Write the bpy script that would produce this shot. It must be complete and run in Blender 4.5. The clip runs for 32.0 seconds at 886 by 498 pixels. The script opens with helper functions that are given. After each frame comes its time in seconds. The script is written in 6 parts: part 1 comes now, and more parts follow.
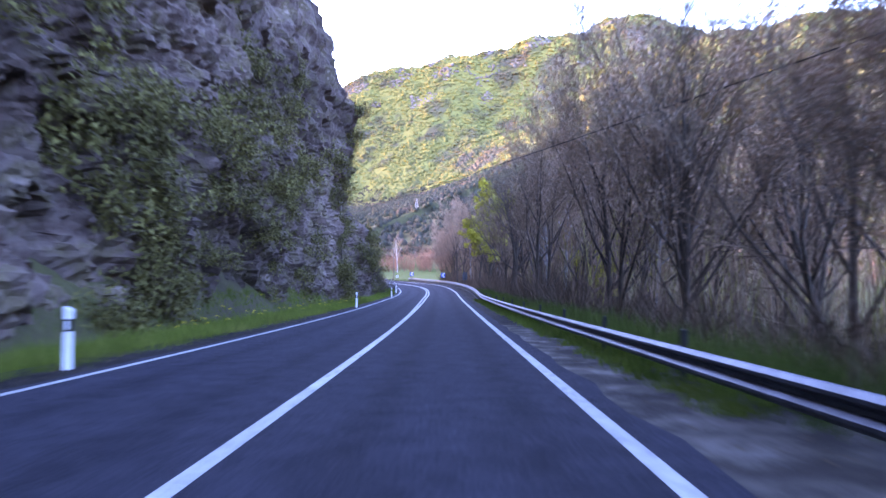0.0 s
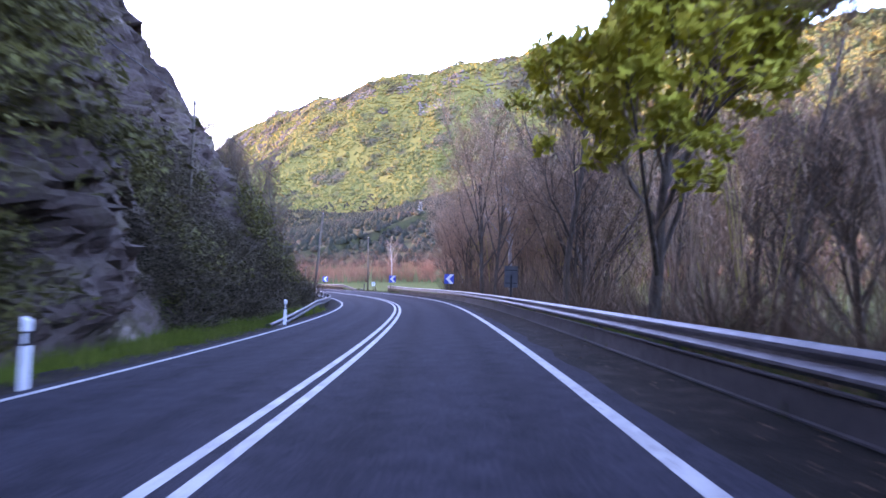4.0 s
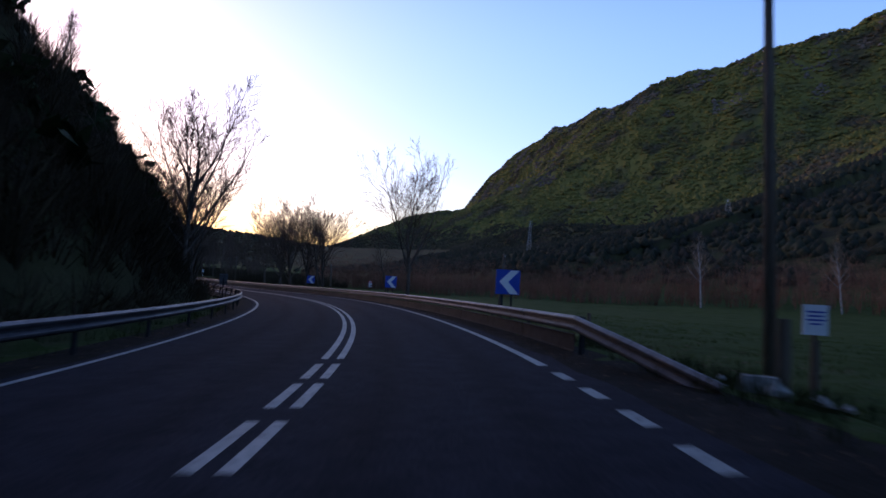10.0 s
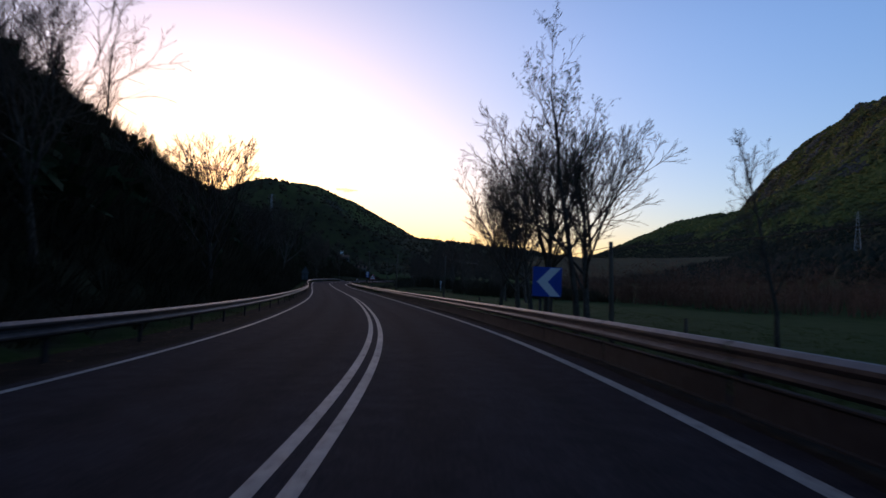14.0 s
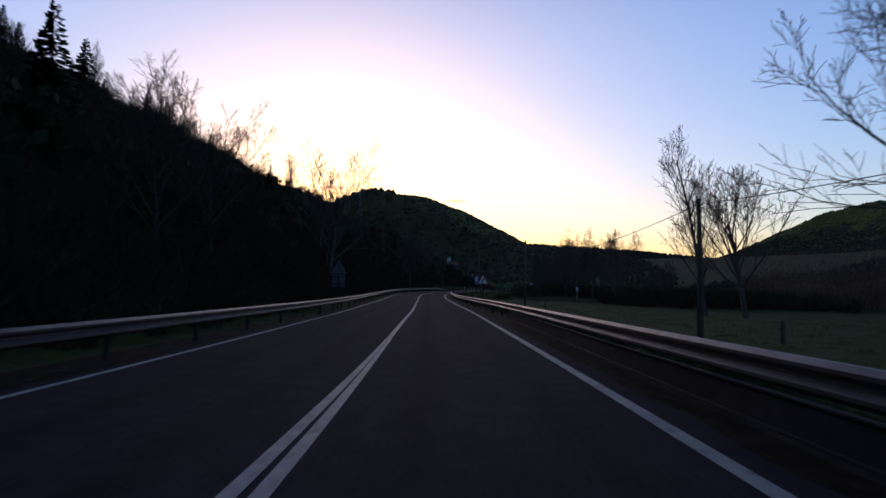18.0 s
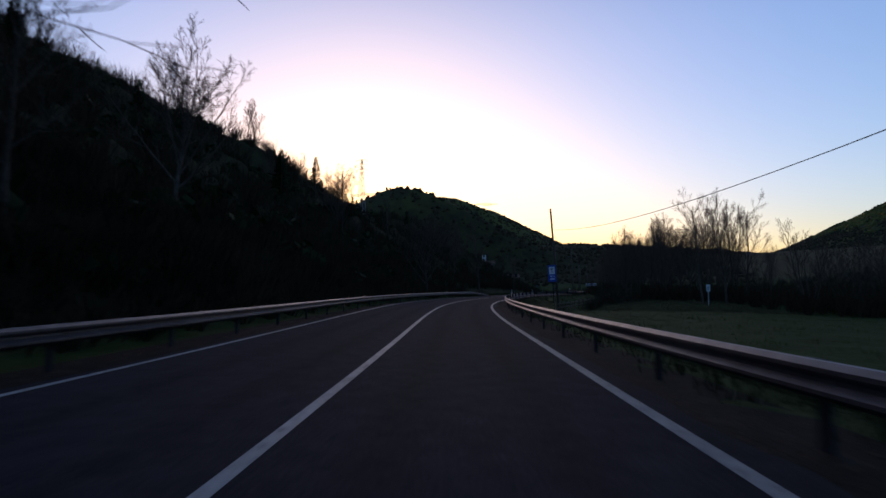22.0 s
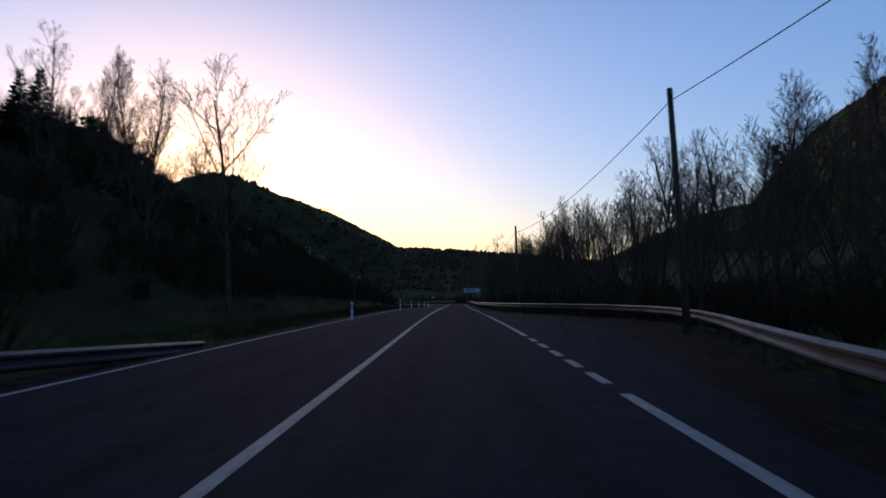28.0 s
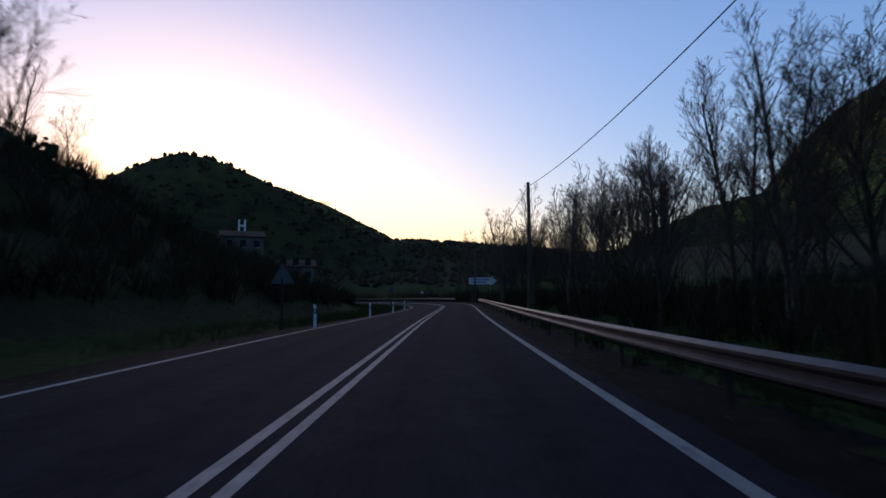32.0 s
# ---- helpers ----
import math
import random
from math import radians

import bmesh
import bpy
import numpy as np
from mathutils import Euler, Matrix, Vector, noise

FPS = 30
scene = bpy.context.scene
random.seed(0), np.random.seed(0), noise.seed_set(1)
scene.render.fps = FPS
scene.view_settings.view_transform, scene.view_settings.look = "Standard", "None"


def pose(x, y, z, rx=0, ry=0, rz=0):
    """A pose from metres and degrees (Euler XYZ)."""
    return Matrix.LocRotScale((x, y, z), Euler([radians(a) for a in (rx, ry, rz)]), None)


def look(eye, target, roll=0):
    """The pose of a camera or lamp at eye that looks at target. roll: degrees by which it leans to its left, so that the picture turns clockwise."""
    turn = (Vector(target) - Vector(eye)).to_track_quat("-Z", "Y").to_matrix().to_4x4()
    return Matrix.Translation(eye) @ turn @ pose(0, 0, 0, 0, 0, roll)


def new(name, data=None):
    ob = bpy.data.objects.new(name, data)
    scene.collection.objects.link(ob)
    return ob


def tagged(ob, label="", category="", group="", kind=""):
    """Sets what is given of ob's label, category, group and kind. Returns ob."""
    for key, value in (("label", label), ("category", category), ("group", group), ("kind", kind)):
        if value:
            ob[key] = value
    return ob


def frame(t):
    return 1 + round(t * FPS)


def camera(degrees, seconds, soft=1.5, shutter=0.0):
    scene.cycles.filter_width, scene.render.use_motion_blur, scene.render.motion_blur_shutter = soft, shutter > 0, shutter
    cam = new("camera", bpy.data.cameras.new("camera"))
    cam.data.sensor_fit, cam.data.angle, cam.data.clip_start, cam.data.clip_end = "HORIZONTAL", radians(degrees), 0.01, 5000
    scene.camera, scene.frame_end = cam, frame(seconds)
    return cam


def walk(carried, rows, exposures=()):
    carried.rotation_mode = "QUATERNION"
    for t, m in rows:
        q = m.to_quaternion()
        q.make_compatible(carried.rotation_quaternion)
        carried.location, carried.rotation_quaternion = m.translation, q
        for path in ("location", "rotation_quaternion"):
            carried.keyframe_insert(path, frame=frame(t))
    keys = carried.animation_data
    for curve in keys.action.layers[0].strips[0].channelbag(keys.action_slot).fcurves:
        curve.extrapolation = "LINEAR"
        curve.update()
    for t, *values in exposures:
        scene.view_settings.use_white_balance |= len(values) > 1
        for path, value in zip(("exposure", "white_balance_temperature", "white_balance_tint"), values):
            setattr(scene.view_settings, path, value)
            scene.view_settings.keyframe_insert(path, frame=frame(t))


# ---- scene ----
cam = camera(73.0, 32.0, soft=1.6, shutter=0.4)
# seconds, place, heading to the left of north, tilt, lean
PATH = [
    (0.0, 0.00, 0.00, 1.22, -0.65, 1.41, -0.66),
    (0.5, 0.18, 7.85, 0.87, -0.35, 1.40, -0.92),
    (1.0, 0.31, 15.58, 0.54, -0.03, 1.71, -1.19),
    (1.5, 0.40, 23.20, 0.23, 0.17, 1.61, -1.36),
    (2.0, 0.47, 30.69, -0.04, 0.33, 1.99, -1.48),
    (2.5, 0.53, 38.06, -0.28, 0.44, 2.04, -1.49),
    (3.0, 0.57, 45.30, -0.49, 0.46, 2.38, -1.48),
    (3.5, 0.62, 52.42, -0.68, 0.15, 2.58, -1.54),
    (4.0, 0.72, 59.40, -0.84, -0.06, 2.77, -1.70),
    (4.5, 0.79, 66.26, -0.97, 0.50, 2.92, -2.17),
    (5.0, 0.78, 73.00, -1.09, 1.35, 2.76, -2.75),
    (5.5, 0.65, 79.63, -1.19, 2.58, 3.11, -3.45),
    (6.0, 0.37, 86.18, -1.28, 3.96, 3.00, -4.09),
    (6.5, -0.08, 92.68, -1.37, 5.52, 3.15, -4.39),
    (7.0, -0.72, 99.15, -1.45, 7.37, 3.26, -4.55),
    (7.5, -1.61, 105.60, -1.53, 10.21, 3.43, -4.50),
    (8.0, -2.85, 112.00, -1.61, 13.28, 3.28, -4.37),
    (8.5, -4.43, 118.33, -1.68, 16.34, 3.40, -4.15),
    (9.0, -6.34, 124.54, -1.74, 19.45, 3.56, -3.90),
    (9.5, -8.58, 130.59, -1.80, 22.74, 3.62, -3.64),
    (10.0, -11.13, 136.42, -1.84, 26.12, 3.54, -3.39),
    (10.5, -14.00, 142.04, -1.89, 29.63, 3.49, -3.18),
    (11.0, -17.20, 147.44, -1.93, 33.10, 3.42, -2.98),
    (11.5, -20.68, 152.62, -1.98, 36.24, 3.31, -2.78),
    (12.0, -24.42, 157.59, -2.02, 39.22, 3.27, -2.63),
    (12.5, -28.36, 162.33, -2.07, 41.88, 3.50, -2.68),
    (13.0, -32.48, 166.83, -2.12, 44.53, 3.40, -2.77),
    (13.5, -36.75, 171.08, -2.18, 47.44, 3.43, -2.82),
    (14.0, -41.17, 175.04, -2.23, 50.39, 3.51, -2.82),
    (14.5, -45.75, 178.75, -2.29, 53.19, 3.51, -2.65),
    (15.0, -50.46, 182.20, -2.34, 55.74, 3.44, -2.43),
    (15.5, -55.28, 185.47, -2.39, 57.43, 3.68, -2.13),
    (16.0, -60.19, 188.62, -2.43, 58.75, 3.74, -1.83),
    (16.5, -65.19, 191.70, -2.45, 59.47, 3.85, -1.59),
    (17.0, -70.29, 194.77, -2.47, 60.05, 3.95, -1.39),
    (17.5, -75.50, 197.83, -2.48, 60.61, 3.98, -1.25),
    (18.0, -80.84, 200.91, -2.48, 61.11, 4.07, -1.14),
    (18.5, -86.32, 204.01, -2.48, 61.34, 4.23, -1.14),
    (19.0, -91.91, 207.16, -2.47, 61.56, 4.19, -1.14),
    (19.5, -97.64, 210.34, -2.46, 61.96, 4.14, -1.06),
    (20.0, -103.50, 213.53, -2.45, 62.47, 4.27, -0.92),
    (20.5, -109.52, 216.72, -2.43, 63.26, 4.31, -0.66),
    (21.0, -115.70, 219.89, -2.41, 63.99, 4.34, -0.37),
    (21.5, -121.99, 223.04, -2.39, 64.23, 4.27, -0.06),
    (22.0, -128.35, 226.22, -2.35, 64.27, 4.54, 0.20),
    (22.5, -134.74, 229.43, -2.30, 63.92, 4.76, 0.31),
    (23.0, -141.12, 232.69, -2.24, 63.50, 4.68, 0.40),
    (23.5, -147.49, 236.00, -2.16, 63.14, 4.84, 0.61),
    (24.0, -153.83, 239.35, -2.07, 62.67, 4.98, 0.84),
    (24.5, -160.11, 242.78, -1.97, 61.65, 5.52, 1.03),
    (25.0, -166.31, 246.32, -1.86, 60.37, 5.20, 1.17),
    (25.5, -172.41, 250.02, -1.76, 58.59, 5.12, 1.16),
    (26.0, -178.40, 253.94, -1.65, 56.63, 4.97, 1.08),
    (26.5, -184.25, 258.08, -1.55, 54.42, 4.98, 0.90),
    (27.0, -189.97, 262.46, -1.45, 52.22, 5.01, 0.70),
    (27.5, -195.53, 267.05, -1.33, 50.30, 4.89, 0.59),
    (28.0, -200.95, 271.82, -1.21, 48.74, 5.18, 0.48),
    (28.5, -206.28, 276.67, -1.08, 48.44, 5.84, 0.32),
    (29.0, -211.57, 281.49, -0.96, 48.44, 5.75, 0.16),
    (29.5, -216.82, 286.27, -0.85, 48.45, 4.78, 0.07),
    (30.0, -222.02, 291.01, -0.77, 48.42, 4.63, 0.03),
    (30.5, -227.17, 295.72, -0.71, 48.23, 4.59, 0.10),
    (31.0, -232.25, 300.40, -0.67, 48.10, 4.37, 0.21),
    (31.5, -237.28, 305.02, -0.64, 48.37, 4.22, 0.38),
    (32.0, -242.29, 309.57, -0.62, 48.68, 4.68, 0.54),
]
# the camera's own exposure: bright in the shaded gorge, darker under the open western sky
EXPO = [(0.0, 7.15, 6800, 68), (2.0, 7.35, 7600, 72), (4.5, 6.55, 7200, 65), (6.0, 6.15, 6850, 61), (7.0, 5.5, 6750, 57), (8.0, 4.45, 6550, 53), (9.0, 3.0, 6250, 48),
        (10.0, 2.72, 6150, 45), (12.0, 2.24, 6100, 38), (14.0, 1.92, 6150, 32), (32.0, 1.86, 6200, 31)]
walk(cam, [(t, pose(x, y, z, 90 + pitch, roll, yaw)) for t, x, y, z, yaw, pitch, roll in PATH], EXPO)

# ---- light: dusk, the sun just behind the western ridge ----
SUN_AZ = 71.0      # degrees to the left of north (+y)
world = bpy.data.worlds.new("dusk_sky")
scene.world = world
world.use_nodes = True
wn, wl = world.node_tree.nodes, world.node_tree.links
sky = wn.new("ShaderNodeTexSky")
sky.sky_type = 'NISHITA'
sky.sun_disc = False
sky.sun_elevation = radians(3.4)
sky.sun_rotation = radians(-SUN_AZ)
sky.air_density, sky.dust_density, sky.ozone_density = 1.0, 1.5, 2.4
bg = wn["Background"]
bg.inputs["Strength"].default_value = 0.12
lum = wn.new("ShaderNodeRGBToBW")      # the glow of the west spreads softly over the low sky
soft = wn.new("ShaderNodeMath")
soft.operation = 'POWER'
soft.inputs[1].default_value = -0.28
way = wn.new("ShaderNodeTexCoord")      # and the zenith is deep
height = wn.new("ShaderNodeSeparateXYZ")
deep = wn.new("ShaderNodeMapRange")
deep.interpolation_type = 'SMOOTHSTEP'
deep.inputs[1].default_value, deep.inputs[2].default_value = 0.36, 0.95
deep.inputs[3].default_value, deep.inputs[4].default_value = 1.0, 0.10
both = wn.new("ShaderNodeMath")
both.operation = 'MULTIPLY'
tone = wn.new("ShaderNodeVectorMath")
tone.operation = 'SCALE'
wl.new(sky.outputs[0], lum.inputs[0])
wl.new(lum.outputs[0], soft.inputs[0])
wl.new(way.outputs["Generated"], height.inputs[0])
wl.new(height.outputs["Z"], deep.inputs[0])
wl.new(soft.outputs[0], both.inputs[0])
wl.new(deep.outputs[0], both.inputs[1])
wl.new(sky.outputs[0], tone.inputs[0])
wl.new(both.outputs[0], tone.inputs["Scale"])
vivid = wn.new("ShaderNodeHueSaturation")
vivid.inputs["Saturation"].default_value = 1.12
wl.new(tone.outputs[0], vivid.inputs["Color"])
wl.new(vivid.outputs[0], bg.inputs["Color"])
sun = new("sun", bpy.data.lights.new("sun", 'SUN'))
sun.data.energy, sun.data.angle, sun.data.color = 0.08, radians(20), (1.0, 0.88, 0.78)
sun.matrix_world = look((0, 0, 200), Vector((0, 0, 200)) - Vector((-math.sin(radians(SUN_AZ)), math.cos(radians(SUN_AZ)), 0.12)))

# ---- materials ----
def mat(name, stops, scale=4.0, rough=0.85, bump=0.3, fine=8.0, metal=0.0, patch=0.25, stretch=(1, 1, 1), vary=0.0, spec=0.1, detail=6.0):
    """stops: colours from low to high noise. Two scales of noise: fine grain and large stains; bump from the fine one."""
    m = bpy.data.materials.new(name)
    m.use_nodes = True
    n, l = m.node_tree.nodes, m.node_tree.links
    b = n["Principled BSDF"]
    b.inputs["Roughness"].default_value, b.inputs["Metallic"].default_value = rough, metal
    b.inputs["Specular IOR Level"].default_value = spec
    co = n.new("ShaderNodeTexCoord")
    mp = n.new("ShaderNodeMapping")
    mp.inputs["Scale"].default_value = stretch
    l.new(co.outputs["Object"], mp.inputs[0])
    a = n.new("ShaderNodeTexNoise")
    a.inputs["Scale"].default_value, a.inputs["Detail"].default_value, a.inputs["Roughness"].default_value = scale, detail, 0.62
    l.new(mp.outputs[0], a.inputs["Vector"])
    r = n.new("ShaderNodeValToRGB")
    e = r.color_ramp.elements
    while len(e) < len(stops):
        e.new(0.5)
    for i, c in enumerate(stops):
        e[i].position = 0.3 + 0.4 * i / max(1, len(stops) - 1)
        e[i].color = (*c, 1)
    l.new(a.outputs[0], r.inputs[0])
    p = n.new("ShaderNodeTexNoise")
    p.inputs["Scale"].default_value, p.inputs["Detail"].default_value = scale / 9.0, 3.0
    l.new(mp.outputs[0], p.inputs["Vector"])
    mr = n.new("ShaderNodeMapRange")
    mr.inputs[1].default_value, mr.inputs[2].default_value = 0.3, 0.7
    mr.inputs[3].default_value, mr.inputs[4].default_value = 1.0 - patch, 1.0 + patch
    l.new(p.outputs[0], mr.inputs[0])
    mx = n.new("ShaderNodeMix")
    mx.data_type, mx.blend_type = 'RGBA', 'MULTIPLY'
    mx.inputs[0].default_value = 1.0
    l.new(r.outputs[0], mx.inputs[6])
    l.new(mr.outputs[0], mx.inputs[7])
    out = mx.outputs[2]
    if vary:
        oi = n.new("ShaderNodeObjectInfo")
        vr = n.new("ShaderNodeMapRange")
        vr.inputs[3].default_value, vr.inputs[4].default_value = 1.0 - vary, 1.0 + vary
        l.new(oi.outputs["Random"], vr.inputs[0])
        m2 = n.new("ShaderNodeMix")
        m2.data_type, m2.blend_type = 'RGBA', 'MULTIPLY'
        m2.inputs[0].default_value = 1.0
        l.new(out, m2.inputs[6])
        l.new(vr.outputs[0], m2.inputs[7])
        out = m2.outputs[2]
    l.new(out, b.inputs["Base Color"])
    if bump:
        f = n.new("ShaderNodeTexNoise")
        f.inputs["Scale"].default_value, f.inputs["Detail"].default_value = fine, 5.0
        l.new(mp.outputs[0], f.inputs["Vector"])
        bp = n.new("ShaderNodeBump")
        bp.inputs["Strength"].default_value, bp.inputs["Distance"].default_value = bump, 0.05
        l.new(f.outputs[0], bp.inputs["Height"])
        l.new(bp.outputs[0], b.inputs["Normal"])
    return m


def island_tint(m, lo, hi):
    """Varies a joined mass clump by clump."""
    n, l = m.node_tree.nodes, m.node_tree.links
    b = n["Principled BSDF"]
    src = b.inputs["Base Color"].links[0].from_socket
    g = n.new("ShaderNodeNewGeometry")
    r = n.new("ShaderNodeValToRGB")
    e = r.color_ramp.elements
    e[0].color, e[1].color = (*lo, 1), (*hi, 1)
    l.new(g.outputs["Random Per Island"], r.inputs[0])
    mx = n.new("ShaderNodeMix")
    mx.data_type, mx.blend_type = 'RGBA', 'MULTIPLY'
    mx.inputs[0].default_value = 1.0
    l.new(src, mx.inputs[6])
    l.new(r.outputs[0], mx.inputs[7])
    l.new(mx.outputs[2], b.inputs["Base Color"])
    return m


ASPHALT = mat("asphalt", [(0.0165, 0.0160, 0.0222), (0.0255, 0.0248, 0.0338), (0.0450, 0.0436, 0.0565)], 26, 0.90, 0.35, 160, patch=0.22, spec=0.06)
PAINT = mat("road_paint", [(0.13, 0.125, 0.12), (0.34, 0.33, 0.32), (0.41, 0.40, 0.385), (0.47, 0.455, 0.44)], 9, 0.6, 0.15, 120, patch=0.15)
STEEL = mat("galvanised_steel", [(0.058, 0.058, 0.066), (0.090, 0.090, 0.100), (0.125, 0.125, 0.137)], 5, 0.50, 0.05, 30, metal=0.75, patch=0.18, vary=0.1, spec=0.2)
STEEL_DULL = mat("weathered_steel", [(0.028, 0.027, 0.030), (0.050, 0.048, 0.052)], 6, 0.72, 0.1, 30, metal=0.3, vary=0.1)
ROCK = mat("cliff_rock", [(0.028, 0.017, 0.014), (0.058, 0.037, 0.030), (0.088, 0.062, 0.052), (0.062, 0.046, 0.026), (0.17, 0.126, 0.104)], 1.1, 0.95, 1.0, 7.0, patch=0.5, stretch=(0.9, 0.4, 0.8), detail=12)
BLUE = mat("sign_blue", [(0.010, 0.060, 0.36), (0.014, 0.080, 0.44)], 3, 0.35, 0, patch=0.08, spec=0.5)
WHITE = mat("sign_white", [(0.72, 0.73, 0.75), (0.82, 0.82, 0.83)], 3, 0.4, 0, patch=0.06, spec=0.5)
RED = mat("sign_red", [(0.48, 0.012, 0.018), (0.56, 0.02, 0.025)], 3, 0.4, 0, patch=0.08, spec=0.5)
BLACK = mat("sign_black", [(0.012, 0.012, 0.013), (0.02, 0.02, 0.022)], 3, 0.5, 0, patch=0.1)
GREY = mat("sign_back_grey", [(0.085, 0.092, 0.10), (0.13, 0.138, 0.147)], 4, 0.5, 0.03, 20, metal=0.3, patch=0.15)
WOODPOLE = mat("weathered_pole_wood", [(0.07, 0.055, 0.04), (0.13, 0.10, 0.075), (0.19, 0.16, 0.125)], 3, 0.9, 0.4, 30, stretch=(6, 6, 0.5), vary=0.12)
BARK = mat("bare_bark", [(0.050, 0.037, 0.029), (0.098, 0.074, 0.058), (0.160, 0.126, 0.102)], 5, 0.95, 0.5, 14, stretch=(2, 2, 0.6), vary=0.2)
BIRCHBARK = mat("pale_bark", [(0.10, 0.085, 0.08), (0.34, 0.31, 0.29), (0.50, 0.47, 0.44)], 4, 0.85, 0.3, 14, stretch=(1, 1, 2.5), patch=0.35, vary=0.1)
TWIG = mat("twigs", [(0.20, 0.128, 0.084), (0.33, 0.22, 0.150)], 6, 0.95, 0, patch=0.2, vary=0.2)
# darker copy of TWIG; the backlit silhouette is put into its colour
DARKTWIG = mat("dark_twigs", [(0.085, 0.058, 0.042), (0.150, 0.102, 0.074)], 6, 0.95, 0, patch=0.2, vary=0.2)
LEAFY = mat("spring_leaves", [(0.22, 0.19, 0.022), (0.34, 0.30, 0.03), (0.44, 0.37, 0.05)], 1.5, 0.8, 0, patch=0.25, vary=0.15)
LEAFDARK = mat("evergreen_leaves", [(0.018, 0.030, 0.012), (0.035, 0.052, 0.020), (0.058, 0.075, 0.030)], 1.2, 0.85, 0, patch=0.3, vary=0.2)
CABLE = mat("cable_black", [(0.012, 0.012, 0.012), (0.02, 0.02, 0.02)], 4, 0.6, 0, patch=0.1)
DIRT = mat("brown_dirt", [(0.0090, 0.0066, 0.0054), (0.0155, 0.0116, 0.0095), (0.0340, 0.0264, 0.0212)], 2.5, 0.95, 0.7, 18, patch=0.35)
SANDY = mat("sandy_verge", [(0.030, 0.023, 0.020), (0.045, 0.036, 0.030), (0.095, 0.078, 0.066), (0.20, 0.17, 0.145)], 1.6, 0.95, 0.7, 18, patch=0.3)
CONC = mat("pale_concrete", [(0.22, 0.21, 0.20), (0.34, 0.33, 0.31), (0.42, 0.41, 0.39)], 5, 0.9, 0.4, 30, patch=0.3)


# ---- mesh helpers ----
class Mesh:
    def __init__(self):
        self.v, self.f = [], []

    def add(self, vs, fs):
        k = len(self.v)
        self.v += [tuple(p) for p in vs]
        self.f += [tuple(i + k for i in q) for q in fs]
        return self

    def box(self, c, size, m=None, taper=1.0):
        x, y, z = (a / 2 for a in size)
        vs = [Vector((sx * x * (taper if sz > 0 else 1), sy * y * (taper if sz > 0 else 1), sz * z)) + Vector(c) for sz in (-1, 1) for sx, sy in ((-1, -1), (1, -1), (1, 1), (-1, 1))]
        if m is not None:
            vs = [m @ p for p in vs]
        return self.add(vs, [(3, 2, 1, 0), (4, 5, 6, 7), (0, 1, 5, 4), (1, 2, 6, 5), (2, 3, 7, 6), (3, 0, 4, 7)])

    def tube(self, pts, radii, sides=6, cap=True):
        pts = [Vector(p) for p in pts]
        vs, fs = [], []
        for i, p in enumerate(pts):
            d = (pts[min(i + 1, len(pts) - 1)] - pts[max(i - 1, 0)])
            d = d.normalized() if d.length > 1e-6 else Vector((0, 0, 1))
            a = d.orthogonal().normalized() if abs(d.z) > 0.95 else d.cross(Vector((0, 0, 1))).normalized()
            b = d.cross(a)
            for j in range(sides):
                t = 2 * math.pi * j / sides
                vs.append(p + (a * math.cos(t) + b * math.sin(t)) * radii[i])
        for i in range(len(pts) - 1):
            for j in range(sides):
                k = (j + 1) % sides
                fs.append((i * sides + j, i * sides + k, (i + 1) * sides + k, (i + 1) * sides + j))
        if cap:
            fs.append(tuple(range(sides))[::-1])
            fs.append(tuple(range((len(pts) - 1) * sides, len(pts) * sides)))
        return self.add(vs, fs)

    def prism(self, outline, y0, y1):
        """An outline of (x, z) points, pushed from y0 to y1."""
        n = len(outline)
        vs = [(x, y0, z) for x, z in outline] + [(x, y1, z) for x, z in outline]
        return self.add(vs, [tuple(range(n)), tuple(range(n, 2 * n))[::-1]] + [(i, i + n, (i + 1) % n + n, (i + 1) % n) for i in range(n)])

    def data(self, name, material, smooth=False):
        me = bpy.data.meshes.new(name)
        me.from_pydata(self.v, [], self.f)
        for m in (material if isinstance(material, (list, tuple)) else [material]):
            me.materials.append(m)
        if smooth:
            me.polygons.foreach_set("use_smooth", [True] * len(me.polygons))
        me.update()
        return me


def part(name, mesh, material, parent=None, label="", smooth=False, m=None):
    me = mesh.data(name, material, smooth) if isinstance(mesh, Mesh) else mesh
    ob = new(name, me)
    if parent is not None:
        ob.parent = parent
    if m is not None:
        ob.matrix_basis = m
    if label:
        ob["label"] = label
    return ob


def thing(name, label, category, m=None, group="", kind=""):
    ob = new(name)
    ob.empty_display_size = 0.2
    if m is not None:
        ob.matrix_basis = m
    return tagged(ob, label, category, group, kind)


# ---- the road's line: heading every 12.5 m, grade and cross-fall every 40 m, along the driven lane ----
HEAD = [-1.4, -0.9, -0.6, -0.4, -0.5, -0.7, 0.9, 3.5, 6.9, 12.6, 18.5, 25.0, 32.0, 38.1, 43.6, 49.7, 55.3, 58.2, 59.5, 60.4, 60.9, 61.9, 63.2, 63.5, 62.9, 62.2, 60.8, 58.1, 54.6, 50.8, 47.9, 47.6, 47.7, 47.4, 47.6, 47.9]
HEAD += [47.8, 47.4, 47.0, 47.0, 48.0, 51.5, 58.0, 66.0, 75.0, 85.0, 95.0, 104.0, 110.0]
GRADE = [-2.64, -1.73, -0.82, -0.58, -0.43, -0.49, 0.04, 0.24, 0.8, 0.86, 0.65, 0.22] + [0.2, 0.2, 0.2, 0.2]
BANK = [-0.7, -1.5, -3.5, -4.1, -2.7, -2.4, -1.1, -0.1, 0.9, 0.7, 0.0, 0.5] + [-2.0, -3.0, -2.0, 0.0]
